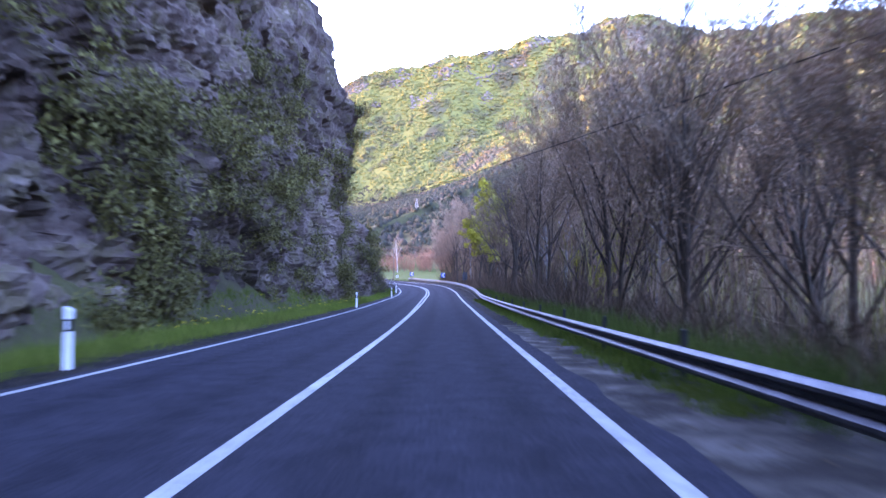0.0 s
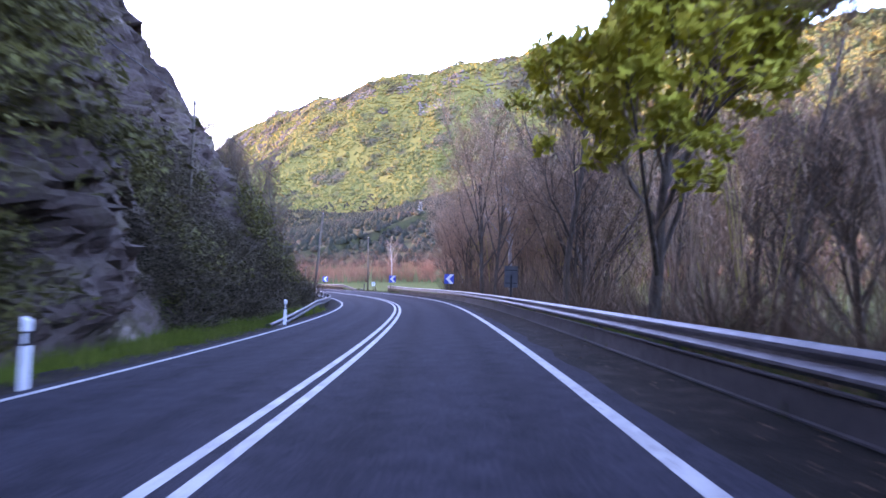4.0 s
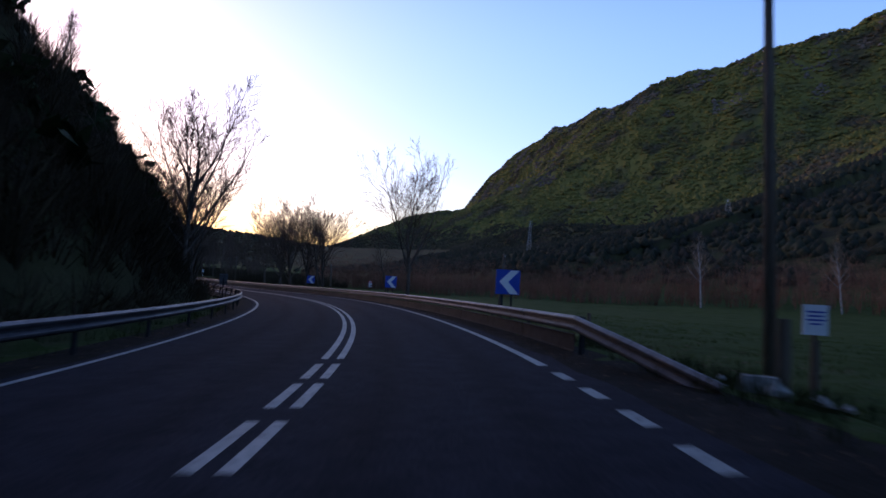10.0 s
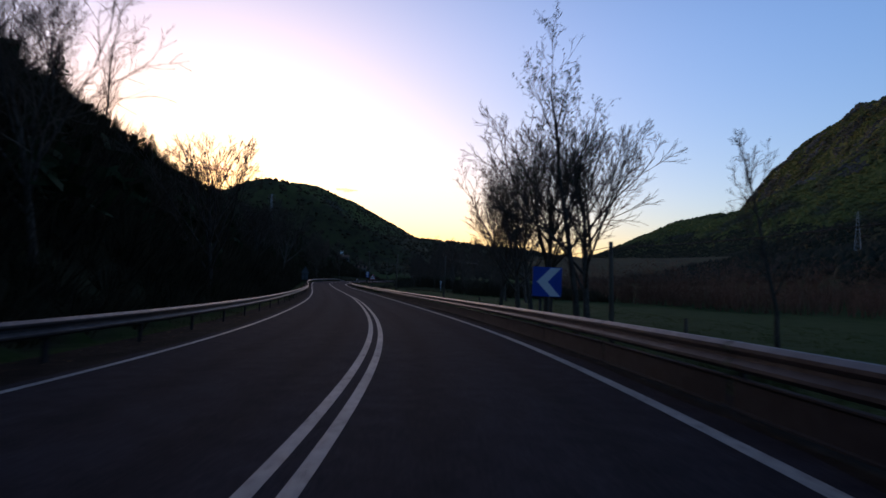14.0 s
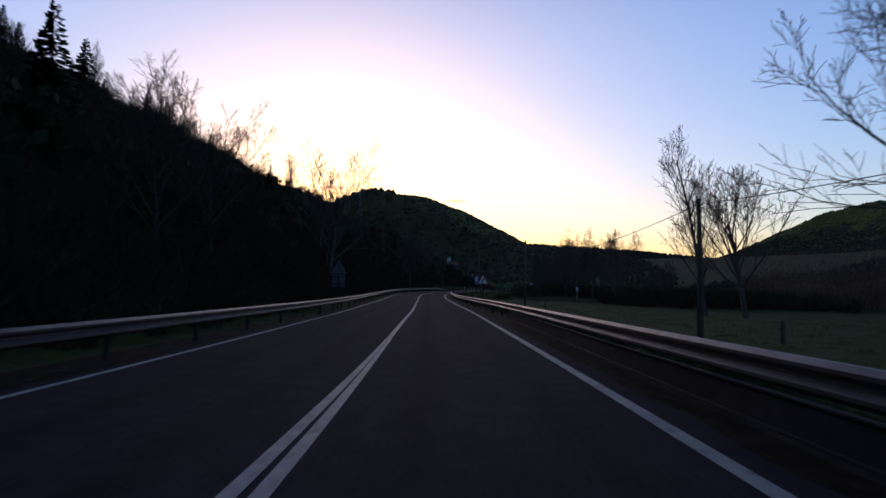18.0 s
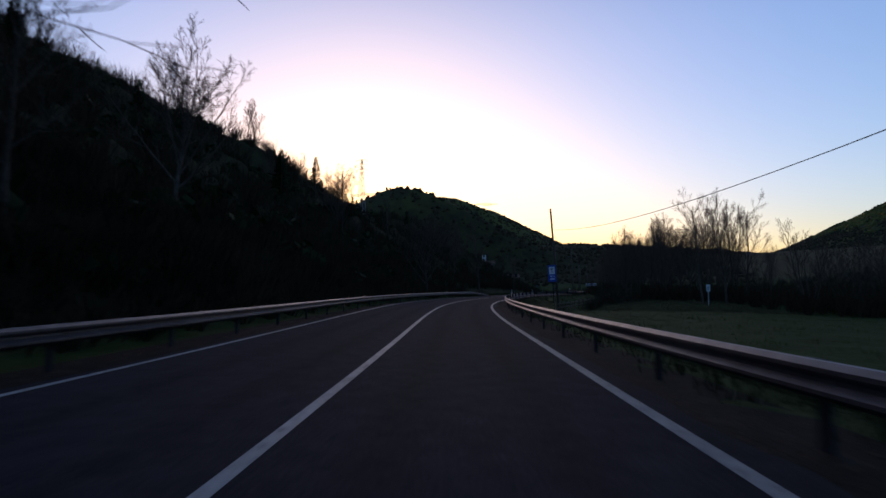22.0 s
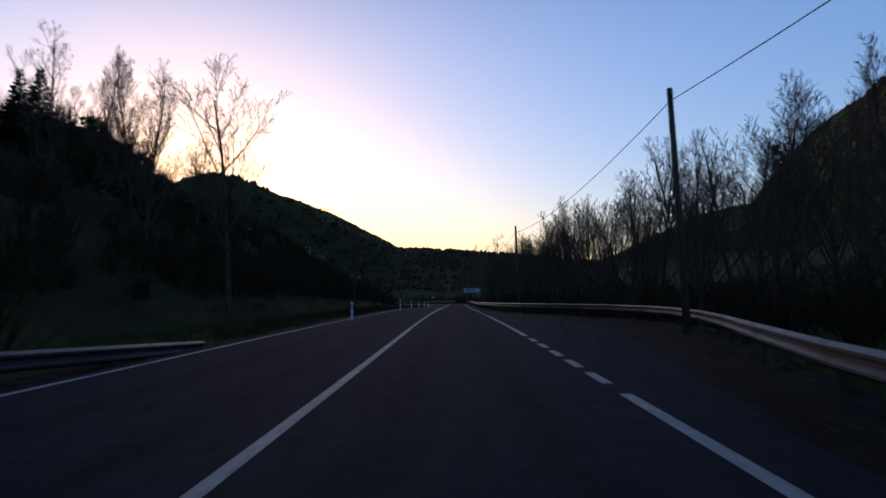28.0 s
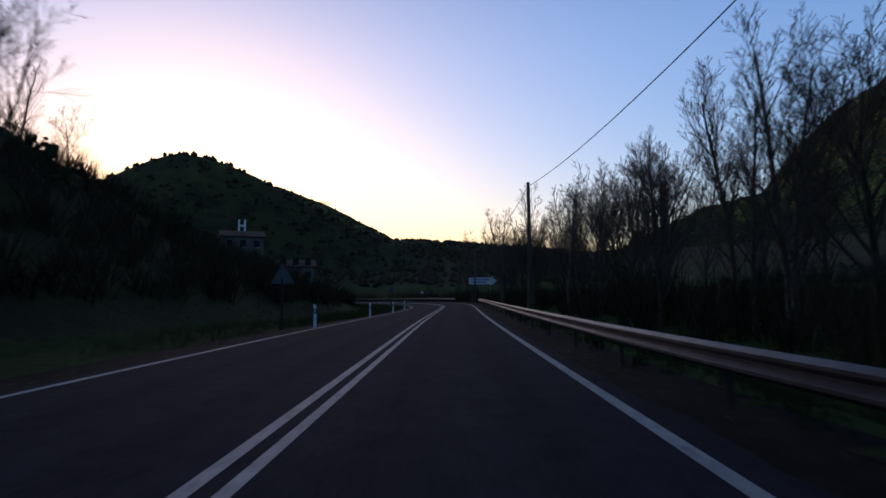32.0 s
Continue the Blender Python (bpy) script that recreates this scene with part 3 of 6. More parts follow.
def guard_rail(s0, s1, d, side, label, high=0.72, skirt=False, ends=""):
    """side 1: right of the road; -1: left. d, and the height of the top edge, may be functions."""
    fd = d if callable(d) else (lambda s: d)
    ft = high if callable(high) else (lambda s: high)
    rail = thing("guard_rail", label, "guard rail", group="roadside guard rails")
    n = int(round((s1 - s0) / 4.0))
    flip = Matrix.Identity(4) if side > 0 else pose(0, 0, 0, 0, 0, 180)
    for i in range(n + 1):
        s = s0 + i * 4.0
        p = rail_point(s, fd(s))
        q = rail_point(s + 4.0, fd(s + 4.0))
        t, t2 = ft(s) - 0.155, ft(s + 4.0) - 0.155
        if "start" in ends and i < 3:
            p.z -= (3 - i) * 0.2
            q.z -= (2 - i) * 0.2
        if "end" in ends and i > n - 4:
            p.z -= (i - (n - 3)) * 0.2
            q.z -= (i + 1 - (n - 3)) * 0.2
        up, up2 = Vector((0, 0, t)), Vector((0, 0, t2))
        if i < n:
            if side > 0:
                part("beam", BEAM, None, rail, m=span(p + up, q + up2))
                if skirt:
                    part("skirt_plate", SKIRT, None, rail, m=span(p + Vector((-0.03, 0, t - 0.38)), q + Vector((-0.03, 0, t - 0.38))))
            else:
                part("beam", BEAM, None, rail, m=span(q + up2, p + up))
        post = part("post", POST, None, rail, m=Matrix.Translation((p.x, p.y, p.z)) @ pose(0, 0, 0, 0, 0, math.degrees(heading(s))) @ flip @ Matrix.Translation((0.13, 0, 0)))
        part("spacer", BLOCK, None, post, m=Matrix.Translation((-0.08, 0, t)))
    return rail


def sunken(s):
    return 0.50 + 0.22 * float(smooth(44, 60, np.array(s)))


guard_rail(-24, 48, 4.6, 1, "galvanised double-wave guard rail on open posts along the river bank", sunken)
guard_rail(48, 136, lambda s: 4.6 + 0.15 * float(smooth(48, 60, np.array(s))) + 1.25 * float(smooth(122, 137, np.array(s))), 1, "galvanised guard rail with a lower plate along the river bank", sunken, skirt=True)
guard_rail(149.6, 261.6, lambda s: 4.75 - 0.25 * float(smooth(220, 250, np.array(s))), 1, "galvanised guard rail with a lower plate beside the meadow", skirt=True)
guard_rail(261.6, 377.6, 4.5, 1, "galvanised guard rail on open posts beside the meadow")
guard_rail(377.6, 505.6, lambda s: 4.5 + lay_out(s), 1, "galvanised guard rail bending round the lay-by")
guard_rail(530, 594, 4.6, 1, "galvanised guard rail round the outside of the far bend")
guard_rail(82, 390, lambda s: -4.6 - 0.25 * float(smooth(300, 330, np.array(s))), -1, "galvanised guard rail at the foot of the wooded hillside", ends="start end")


# ---- blue chevron boards ----
def chevron(s, d, w=0.8, up=1.7):
    g = at(s, d, 0, 0, 0, True)
    top = rail_point(s, 4.0).z + up
    ob = thing("chevron_sign", "blue bend marker board with white chevron on steel posts", "road sign", g, "blue bend markers along the curve")
    h = top - g.translation.z
    part("board", Mesh().prism([(-w / 2, h - w / 2), (w / 2, h - w / 2), (w / 2, h + w / 2), (-w / 2, h + w / 2)], -0.02, 0.02), BLUE, ob)
    a = w * 0.5
    part("chevron", Mesh().prism([(-a * 0.72, h), (a * 0.22, h + a * 0.96), (a * 0.92, h + a * 0.96), (a * 0.02, h), (a * 0.92, h - a * 0.96), (a * 0.22, h - a * 0.96)], -0.026, -0.021), WHITE, ob, "white chevron pointing left")
    part("backing", Mesh().prism([(-w / 2, h - w / 2), (w / 2, h - w / 2), (w / 2, h + w / 2), (-w / 2, h + w / 2)], 0.0205, 0.03), GREY, ob)
    for x in (-0.16, 0.16):
        part("post", Mesh().box((x, 0.07, (h - w / 2) / 2 + 0.2), (0.06, 0.04, h - w / 2 + 0.9)), STEEL_DULL, ob)
    return ob


for s in (110.0, 132.5, 157.6, 179.9, 203.7):
    chevron(s, 5.35, 0.82, 1.7 if s < 140 else 1.52)


# ---- the rock cliff beside the gorge road ----
def hash2(i, j, k=0.0):
    v = np.sin(i * 127.1 + j * 311.7 + k * 74.7) * 43758.5453
    return v - np.floor(v)


def blocks(u, v, wu, wv, seed):
    """Irregular angular blocks of a wall: each cell has its own offset and its own tilted face."""
    p, q = u / wu, v / wv
    best, out, other = np.full(p.shape, 1e9), np.zeros(p.shape), np.zeros(p.shape)
    for i in (-1, 0, 1):
        for j in (-1, 0, 1):
            ci, cj = np.floor(p) + i, np.floor(q) + j
            du, dv = p - (ci + hash2(ci, cj, seed)), q - (cj + hash2(ci, cj, seed + 1))
            dist = du * du + dv * dv
            near = dist < best
            best = np.where(near, dist, best)
            face = hash2(ci, cj, seed + 2) + 0.9 * (hash2(ci, cj, seed + 3) - 0.5) * du + 1.1 * (hash2(ci, cj, seed + 4) - 0.35) * dv
            out, other = np.where(near, face, out), np.where(near, hash2(ci, cj, seed + 5), other)
    return out, other


def cliff_foot(s):
    return 7.4 + 0.8 * np.sin(s / 17.0) + 0.48 * np.sin(s / 6.1 + 1) + 0.8 * smooth(72, 86, s) + 2.4 * np.exp(-((s - 92.0) / 3.5) ** 2)


def build_cliff(label, us, ws, top, back):
    """A rough rock face along the road; top and back are functions of the station, and of the height."""
    nu, nw = len(us), len(ws)
    U, Wd = np.meshgrid(us, ws, indexing='ij')
    s, h = U.ravel(), Wd.ravel()
    hh = np.clip(h / ws[-1], -0.1, 1) * top(s)
    a, _ = blocks(s + 0.25 * hh, hh - 0.10 * s, 4.4, 6.0, 1.0)
    b, b2 = blocks(s - 0.25 * hh, hh + 0.1 * s, 2.0, 2.4, 20.0)
    c, c2 = blocks(s + 0.20 * hh, hh - 0.15 * s, 0.95, 1.1, 30.0)
    g, _ = blocks(s - 0.2 * hh, hh + 0.12 * s, 0.52, 0.58, 40.0)
    grit = hash2(np.round(s * 9), np.round(h * 9), 6.0)
    out = 0.95 * a + 0.62 * b + 0.36 * c + 0.20 * g + 0.07 * grit + 0.5 * np.sin(s / 5.3 + hh / 6.0) - 1.3
    out += 0.35 * waves(s * 0.7, hh, 3.4, 4.0, 4) + 0.08 * waves(s + hh, hh - s, 0.7, 6.0, 2)
    out *= smooth(-1, 1.2, h) * 0.9 + 0.1
    d = -(cliff_foot(s) + back(s, hh)) + out - 1.1 * np.exp(-((s - 57.4) / 2.2) ** 2) * smooth(11.0, 6.0, hh)
    x, y, z0, hd = (np.interp(s, FS, q) for q in (FX, FY, FZ, FH))
    e = d - LANE
    lift = 0.12 * (b2 - 0.5) + 0.10 * (c2 - 0.5) + 0.06 * (grit - 0.5)
    px, py, pz = x + np.cos(hd) * e, y + np.sin(hd) * e, z0 + hh + lift
    idx = np.arange(nu * nw).reshape(nu, nw)
    f = np.stack([idx[:-1, :-1], idx[:-1, 1:], idx[1:, 1:], idx[1:, :-1]], -1).reshape(-1, 4)
    me = bpy.data.meshes.new("cliff")
    me.from_pydata(np.stack([px, py, pz], 1).tolist(), [], f.tolist())
    me.materials.append(ROCK)
    ob = new("cliff", me)
    tagged(ob, label, "cliff", kind="structure")
    return px.reshape(nu, nw), py.reshape(nu, nw), pz.reshape(nu, nw)


TALL = build_cliff("tall fractured grey-brown rock cliff above the road",
                   np.concatenate([np.arange(-60, -6, 0.7), np.arange(-6, 67.1, 0.18)]), np.concatenate([np.arange(-1.0, 14, 0.17), np.arange(14, 24, 0.35), np.arange(24, 40, 0.8)]),
                   lambda s: 36 + 1.5 * np.sin(s / 11.0) - 20 * smooth(58.0, 66.5, s),
                   lambda s, hh: 0.08 * np.clip(hh, 0, 18) + 0.30 * np.clip(hh - 18, 0, 10) + 1.2 * np.clip(hh - 28, 0, 30) + 13.0 * smooth(57.5, 66.5, s) ** 1.5)
LOW = build_cliff("lower broken rock buttress grown over with bushes",
                  np.arange(56.5, 117, 0.28), np.concatenate([np.arange(-1.0, 12, 0.2), np.arange(12, 22, 0.4)]),
                  lambda s: 16.0 + 2.0 * np.sin(s / 7.0) ** 2 * (1 - smooth(74, 84, s)) + 5.0 * smooth(74, 89, s) - 17.0 * smooth(102, 115, s),
                  lambda s, hh: 2.2 * (1 - smooth(57, 66, s)) + 0.16 * hh + 0.9 * np.clip(hh - 7, 0, 20) * (1 - smooth(72, 86, s)) + 0.42 * smooth(72, 86, s) * hh)


# ---- trees ----
def tree_meshes(seed, height, trunk_len=0.9, first=0.25, kids=(18, 7, 5, 3), ratio=(0.36, 0.5, 0.5, 0.5), angle=(48, 38, 36, 34), stems=1, splay=0.0, lift=(0.0, 0.09, 0.08, 0.05), taper=0.25, leaves=0, leaf=0.10, thick=0.0135):
    """A trunk with its limbs, and a crown of thin branches that divide three times, all tapered; leaves are small loose blades at the tips."""
    rng = random.Random(seed)
    trunk, crown, foliage = Mesh(), Mesh(), Mesh()
    segs, bend, sides = (9, 6, 4, 2, 2), (0.045, 0.085, 0.12, 0.16, 0.2), (8, 5, 3, 3, 3)

    def blades(p, n):
        for _ in range(n):
            c = p + Vector((rng.gauss(0, 0.11), rng.gauss(0, 0.11), rng.gauss(0, 0.11)))
            a = Vector((rng.uniform(-1, 1), rng.uniform(-1, 1), rng.uniform(-1, 1))) * leaf
            b = Vector((rng.uniform(-1, 1), rng.uniform(-1, 1), rng.uniform(-1, 1))) * leaf
            foliage.add([c - a, c + b, c + a], [(0, 1, 2)])

    def grow(p, d, ln, r, lev, low):
        n = segs[lev]
        end = r * (taper if lev == 0 else 0.22)
        end = max(end, 0.008)
        pts, rad, dirs = [p], [r], [d]
        for i in range(n):
            d = (d + Vector((rng.gauss(0, bend[lev]), rng.gauss(0, bend[lev]), rng.gauss(0, bend[lev] * 0.6) + lift[min(lev, 3)]))).normalized()
            p = p + d * (ln / n)
            pts.append(p)
            rad.append(r + (end - r) * ((i + 1) / n) ** 0.8)
            dirs.append(d)
        (trunk if lev < 2 else crown).tube(pts, rad, sides[lev], cap=False)
        if lev == 4:
            if leaves:
                blades(pts[-1], leaves)
            return
        count = kids[lev]
        turn = rng.uniform(0, 6.28)
        for k in range(count):
            f = low + (1.0 - low) * (k + rng.uniform(0.1, 0.9)) / count
            q = f * n
            i = min(int(q), n - 1)
            base = pts[i].lerp(pts[i + 1], q - i)
            br = rad[i] + (rad[i + 1] - rad[i]) * (q - i)
            dd = dirs[i + 1]
            side = dd.orthogonal().normalized()
            turn += 2.4 + rng.uniform(-0.5, 0.5)
            side = Matrix.Rotation(turn, 3, dd) @ side
            an = radians(angle[lev] * rng.uniform(0.65, 1.25) * (1.15 - 0.35 * f))
            cd = dd * math.cos(an) + side * math.sin(an)
            cl = ln * ratio[lev] * rng.uniform(0.7, 1.2) * (1.25 - 0.6 * f)
            grow(base, cd.normalized(), cl, max(0.010, min(br * 0.62, 0.017 * cl + 0.003)), lev + 1, 0.22)

    for st in range(stems):
        ang = st * 2.4 + rng.uniform(0, 1.0)
        base = Vector((0, 0, -0.4)) if stems == 1 else Vector((math.cos(ang) * 0.35, math.sin(ang) * 0.35, -0.4))
        tilt = splay * rng.uniform(0.6, 1.2)
        hgt = height * (1 if st == 0 else rng.uniform(0.72, 0.97))
        grow(base, Vector((math.cos(ang) * tilt, math.sin(ang) * tilt, 1)).normalized(), hgt * trunk_len, thick * hgt * (1.0 if stems == 1 else 0.75), 0, first)
    tall = max(v[2] for v in crown.v)
    for mesh in (trunk, crown, foliage):
        mesh.v = [(x * height / tall, y * height / tall, z * height / tall) for x, y, z in mesh.v]
    return trunk, crown, foliage


TREE_KINDS = {}


def tree_kind(key, label, bark, leafmat=None, category="tree", name="tree", twig=TWIG, **kw):
    tr, cr, fo = tree_meshes(**kw)
    data = [("trunk", tr.data("trunk", bark, True)), ("crown", cr.data("crown", twig))]
    if fo.f:
        data.append(("foliage", fo.data("foliage", leafmat)))
    TREE_KINDS[key] = (name, label, category, data)


FAN = dict(trunk_len=0.42, first=0.42, kids=(9, 9, 6, 4), ratio=(1.25, 0.46, 0.5, 0.55), angle=(36, 38, 34, 32), lift=(0.0, 0.07, 0.08, 0.06), taper=0.5)
ROUND = dict(trunk_len=0.5, first=0.28, kids=(15, 8, 6, 4), ratio=(0.95, 0.36, 0.5, 0.55), angle=(35, 34, 34, 32), lift=(0.0, 0.06, 0.10, 0.06), taper=0.45)
SPIRE = dict(trunk_len=0.92, first=0.16, kids=(26, 6, 5, 3), ratio=(0.27, 0.5, 0.55, 0.5), angle=(34, 30, 30, 30), lift=(0.0, 0.12, 0.12, 0.08))
tree_kind("broad", "tall bare broad-crowned tree in early spring", BARK, twig=DARKTWIG, seed=3, height=14, **FAN)
tree_kind("broad2", "bare round-crowned tree with fine upright twigs", BARK, twig=DARKTWIG, seed=8, height=13, **ROUND)
tree_kind("open", "bare tree with a loose open crown", BARK, twig=DARKTWIG, seed=61, height=14, **{**SPIRE, "kids": (14, 7, 5, 3), "first": 0.28, "angle": (52, 38, 34, 32), "ratio": (0.38, 0.42, 0.5, 0.5)})
tree_kind("slim", "slender bare poplar with upright branches", BARK, twig=DARKTWIG, seed=5, height=15, **SPIRE)
tree_kind("slim2", "thin bare poplar with sparse branches", BARK, twig=DARKTWIG, seed=15, height=13, **{**SPIRE, "kids": (17, 5, 4, 3), "first": 0.28})
tree_kind("clump", "many-stemmed bare riverside tree", BARK, twig=DARKTWIG, seed=11, height=11, stems=5, splay=0.24, **{**SPIRE, "kids": (9, 5, 4, 2), "first": 0.25})
tree_kind("pale", "bare tree with a pale mottled trunk", BIRCHBARK, seed=21, height=16, **{**SPIRE, "kids": (17, 6, 4, 3), "first": 0.36, "angle": (46, 36, 34, 32)})
tree_kind("forked", "tall bare tree whose dark trunk forks into upright limbs", BARK, twig=DARKTWIG, seed=71, height=17, **{**FAN, "trunk_len": 0.62, "first": 0.55, "kids": (6, 8, 6, 4), "ratio": (0.75, 0.40, 0.5, 0.55), "angle": (24, 36, 34, 32)}, thick=0.016)
tree_kind("limbed", "big bare tree with a thick trunk and spreading upright limbs", BARK, twig=DARKTWIG, seed=74, height=17, **{**FAN, "trunk_len": 0.36, "first": 0.5, "kids": (8, 10, 6, 4), "ratio": (1.6, 0.34, 0.5, 0.55), "angle": (33, 36, 34, 32)}, thick=0.021)
tree_kind("leafy", "riverside tree in fresh yellow-green spring leaf", BARK, LEAFY, seed=31, height=13, leaves=20, leaf=0.15, **{**ROUND, "kids": (11, 8, 4, 3)})
tree_kind("budding", "brown-budded riverside tree with a hazy crown", BARK, mat("reddish_buds", [(0.30, 0.170, 0.105), (0.44, 0.26, 0.165)], 3, 0.9, 0, patch=0.2, vary=0.25), seed=41, height=12, stems=2, splay=0.12, leaves=6, leaf=0.045, **{**ROUND, "kids": (9, 8, 5, 3)})
tree_kind("ivy", "half-dead tree wrapped in dark ivy", BARK, LEAFDARK, twig=DARKTWIG, seed=51, height=15, **{**SPIRE, "kids": (12, 7, 4, 3), "first": 0.35, "angle": (44, 40, 36, 32), "ratio": (0.36, 0.45, 0.5, 0.5)}, leaves=1, leaf=0.09)

def tree_at(key, x, y, height, turn=None, group="", sink=0.0):
    name, label, category, data = TREE_KINDS[key]
    z = float(ground_z(np.array([x]), np.array([y]))[0])
    rng = random.Random(int(x * 31 + y * 17))
    k = height / {"open": 14, "broad": 14, "broad2": 13, "slim": 15, "slim2": 13, "clump": 11, "pale": 16, "leafy": 13, "budding": 12, "ivy": 15, "forked": 17, "limbed": 17}[key]
    m = Matrix.Translation((x, y, z - sink)) @ pose(0, 0, 0, rng.gauss(0, 1.2), rng.gauss(0, 1.2), rng.uniform(0, 360) if turn is None else turn)
    ob = thing(name, label, category, m, group)
    ob.scale = (k, k, k)
    for pn, me in data:
        part(pn, me, None, ob)
    return ob


def tree_sd(key, s, d, height, group=""):
    p = rail_point(s, d)
    return tree_at(key, p.x, p.y, height, None, group)


# river-bank wood in the gorge
rng = random.Random(77)
BANK_KINDS = ["budding", "slim2", "broad2", "budding", "slim", "budding", "budding", "pale", "broad", "budding", "slim2", "budding"]
k = 0
for row, (d0, step) in enumerate(((8.4, 9.0), (12.5, 8.0), (18.0, 9.0), (26.0, 11.0))):
    s = -18 + row * 2.3
    while s < 121 - row * 5:
        key = BANK_KINDS[k % len(BANK_KINDS)]
        if row < 2 and s > 74:
            s += step * 0.9
        tree_sd(key, s + rng.uniform(-2, 2), d0 + rng.uniform(-1.2, 2.6), rng.uniform(12, 17.5) + row * 0.8, "river bank wood")
        k += 1
        s += step * rng.uniform(0.8, 1.2)
tree_sd("pale", 106.7, 9.8, 17, "river bank wood")
tree_at("leafy", 15.5, 121.0, 19.0, None, "river bank wood")
tree_sd("leafy", 58, 18, 14, "river bank wood")

for key, x, y, h in (("leafy", 6.7, 76.3, 14.5), ("limbed", 12.0, 105.4, 19), ("forked", 9.1, 52.4, 20), ("pale", 10.8, 50.0, 17), ("limbed", 7.2, 56.5, 15), ("forked", 14.5, 50.5, 18), ("budding", 10.3, 112.5, 15), ("budding", 8.0, 90.0, 12), ("budding", 10.5, 106.0, 13), ("budding", 1.8, 133.6, 12), ("open", 2.6, 129.7, 13.5), ("budding", 3.2, 127.8, 11), ("budding", 4.1, 142.4, 11), ("open", 6.5, 138.9, 14.5), ("budding", 5.2, 132.5, 13), ("budding", 8.5, 143.0, 13), ("broad2", 6.4, 127.5, 14), ("budding", 11.5, 139.0, 14), ("broad2", 9.5, 131.5, 13.5)):
    tree_at(key, x, y, h, None, "river bank wood")

# single trees by the meadow
for key, x, y, h in (("broad", -38, 184, 15.5), ("ivy", -55, 193, 12.4), ("broad2", -62, 203, 13), ("broad2", -66, 204, 14), ("broad2", -72, 208, 13), ("broad", -78, 212, 13),
                     ("slim2", -52, 203, 10), ("broad", -87, 226, 19), ("slim", -133, 269, 26), ("broad2", -128, 270, 21), ("open", -190.3, 297.7, 17.6), ("slim", -189.9, 302.4, 17.7), ("open", -188.4, 304.6, 17.0)):
    tree_at(key, x, y, h, None, "trees by the meadow")
tree_at("pale", -19, 294, 19, None, "trees by the meadow")
tree_at("pale", 8, 282, 16, None, "trees by the meadow")
# bushy poplar stand west of the meadow, along the lay-by and beyond
for i in range(20):
    tree_sd(("slim", "slim2", "slim2", "slim", "open")[i % 5], 391 + i * 4.1 + rng.uniform(-1.5, 1.5), lay_out(391 + i * 4.1) * 0.5 + rng.uniform(12.5, 17), rng.uniform(10.5, 14), "poplars behind the lay-by")
for i in range(18):
    tree_sd(("slim", "slim2", "slim", "broad2")[i % 4], 404 + i * 5.6 + rng.uniform(-2, 2), rng.uniform(21, 31), rng.uniform(15, 21), "poplars behind the lay-by")
for i in range(10):
    tree_sd(("slim", "slim2", "slim")[i % 3], 430 + i * 10.5 + rng.uniform(-2, 2), rng.uniform(34, 46), rng.uniform(19, 26), "poplars behind the lay-by")
for i in range(14):
    tree_sd(("slim", "slim2", "clump")[i % 3], 478 + i * 6.5 + rng.uniform(-2, 2), rng.uniform(11, 18), rng.uniform(12, 15.5), "poplars behind the lay-by")
for i in range(16):
    tree_sd(("slim", "slim2", "broad2", "slim2")[i % 4], 488 + i * 3.1 + rng.uniform(-1, 1), rng.uniform(8.5, 24), rng.uniform(13, 16.5), "poplars behind the lay-by")
for i in range(12):
    tree_sd(("clump", "slim2", "clump")[i % 3], 356 + i * 3.4, rng.uniform(34, 48), rng.uniform(8, 11), "poplars behind the lay-by")
# hillside on the left
for key, s, d, h in (("slim2", 131, -16, 10), ("slim2", 158, -20, 9), ("clump", 222, -33, 9), ("broad2", 322, -15, 11), ("slim2", 380, -19, 9), ("clump", 372, -24, 8), ("slim", 424, -20, 9), ("clump", 412, -25, 8), ("clump", 452, -26, 8)):
    tree_sd(key, s, d, h, "bare trees on the hillside")
for key, x, y, h in (("slim", -27.6, 137, 16), ("slim2", -30, 138.5, 17), ("slim", -25.5, 135, 15.5), ("broad2", -33, 141, 11), ("slim2", -23, 133, 15), ("slim", -18.0, 129.5, 16.5), ("slim", -35.5, 139, 11), ("slim2", -26.5, 136.3, 14), ("slim", -28.8, 137.6, 15), ("slim2", -24.3, 134.2, 13.5), ("slim2", -31.2, 139.6, 14), ("clump", -27.0, 136.2, 13.5), ("forked", -22.4, 132.4, 16),
                     ("broad2", -39.4, 160.3, 12.3), ("broad2", -41, 162.5, 9.5), ("clump", -43, 164, 7), ("slim", -55, 162.5, 6), ("slim", -52, 160, 5.5), ("broad2", -51.7, 169.8, 7.4), ("broad", -60, 176.8, 9.8), ("broad2", -66, 174.4, 5), ("broad2", -74.3, 186.2, 10),
                     ("broad2", -108.1, 202.5, 8.8), ("broad2", -116.8, 205.6, 8.2), ("broad", -139.5, 219.9, 15.6), ("open", -148, 222.5, 11), ("broad2", -201, 259, 11.5), ("slim2", -200, 247, 9.5), ("broad2", -208, 248.4, 9.5), ("slim", -244, 243, 14), ("slim2", -238, 240, 11),
                     ("open", -232.1, 284.2, 15.6), ("slim", -237.8, 281.5, 12), ("slim", -243, 282, 11), ("slim", -249.4, 281.1, 10.5), ("slim2", -240, 277, 10), ("clump", -252, 284, 9), ("clump", -268, 296, 9.5), ("clump", -273, 300, 7.5), ("forked", -261.2, 310.7, 11), ("open", -327.6, 323, 14), ("slim2", -311.4, 316.3, 12), ("clump", -277, 298.5, 5.5)):
    tree_at(key, x, y, h, None, "bare trees on the hillside")
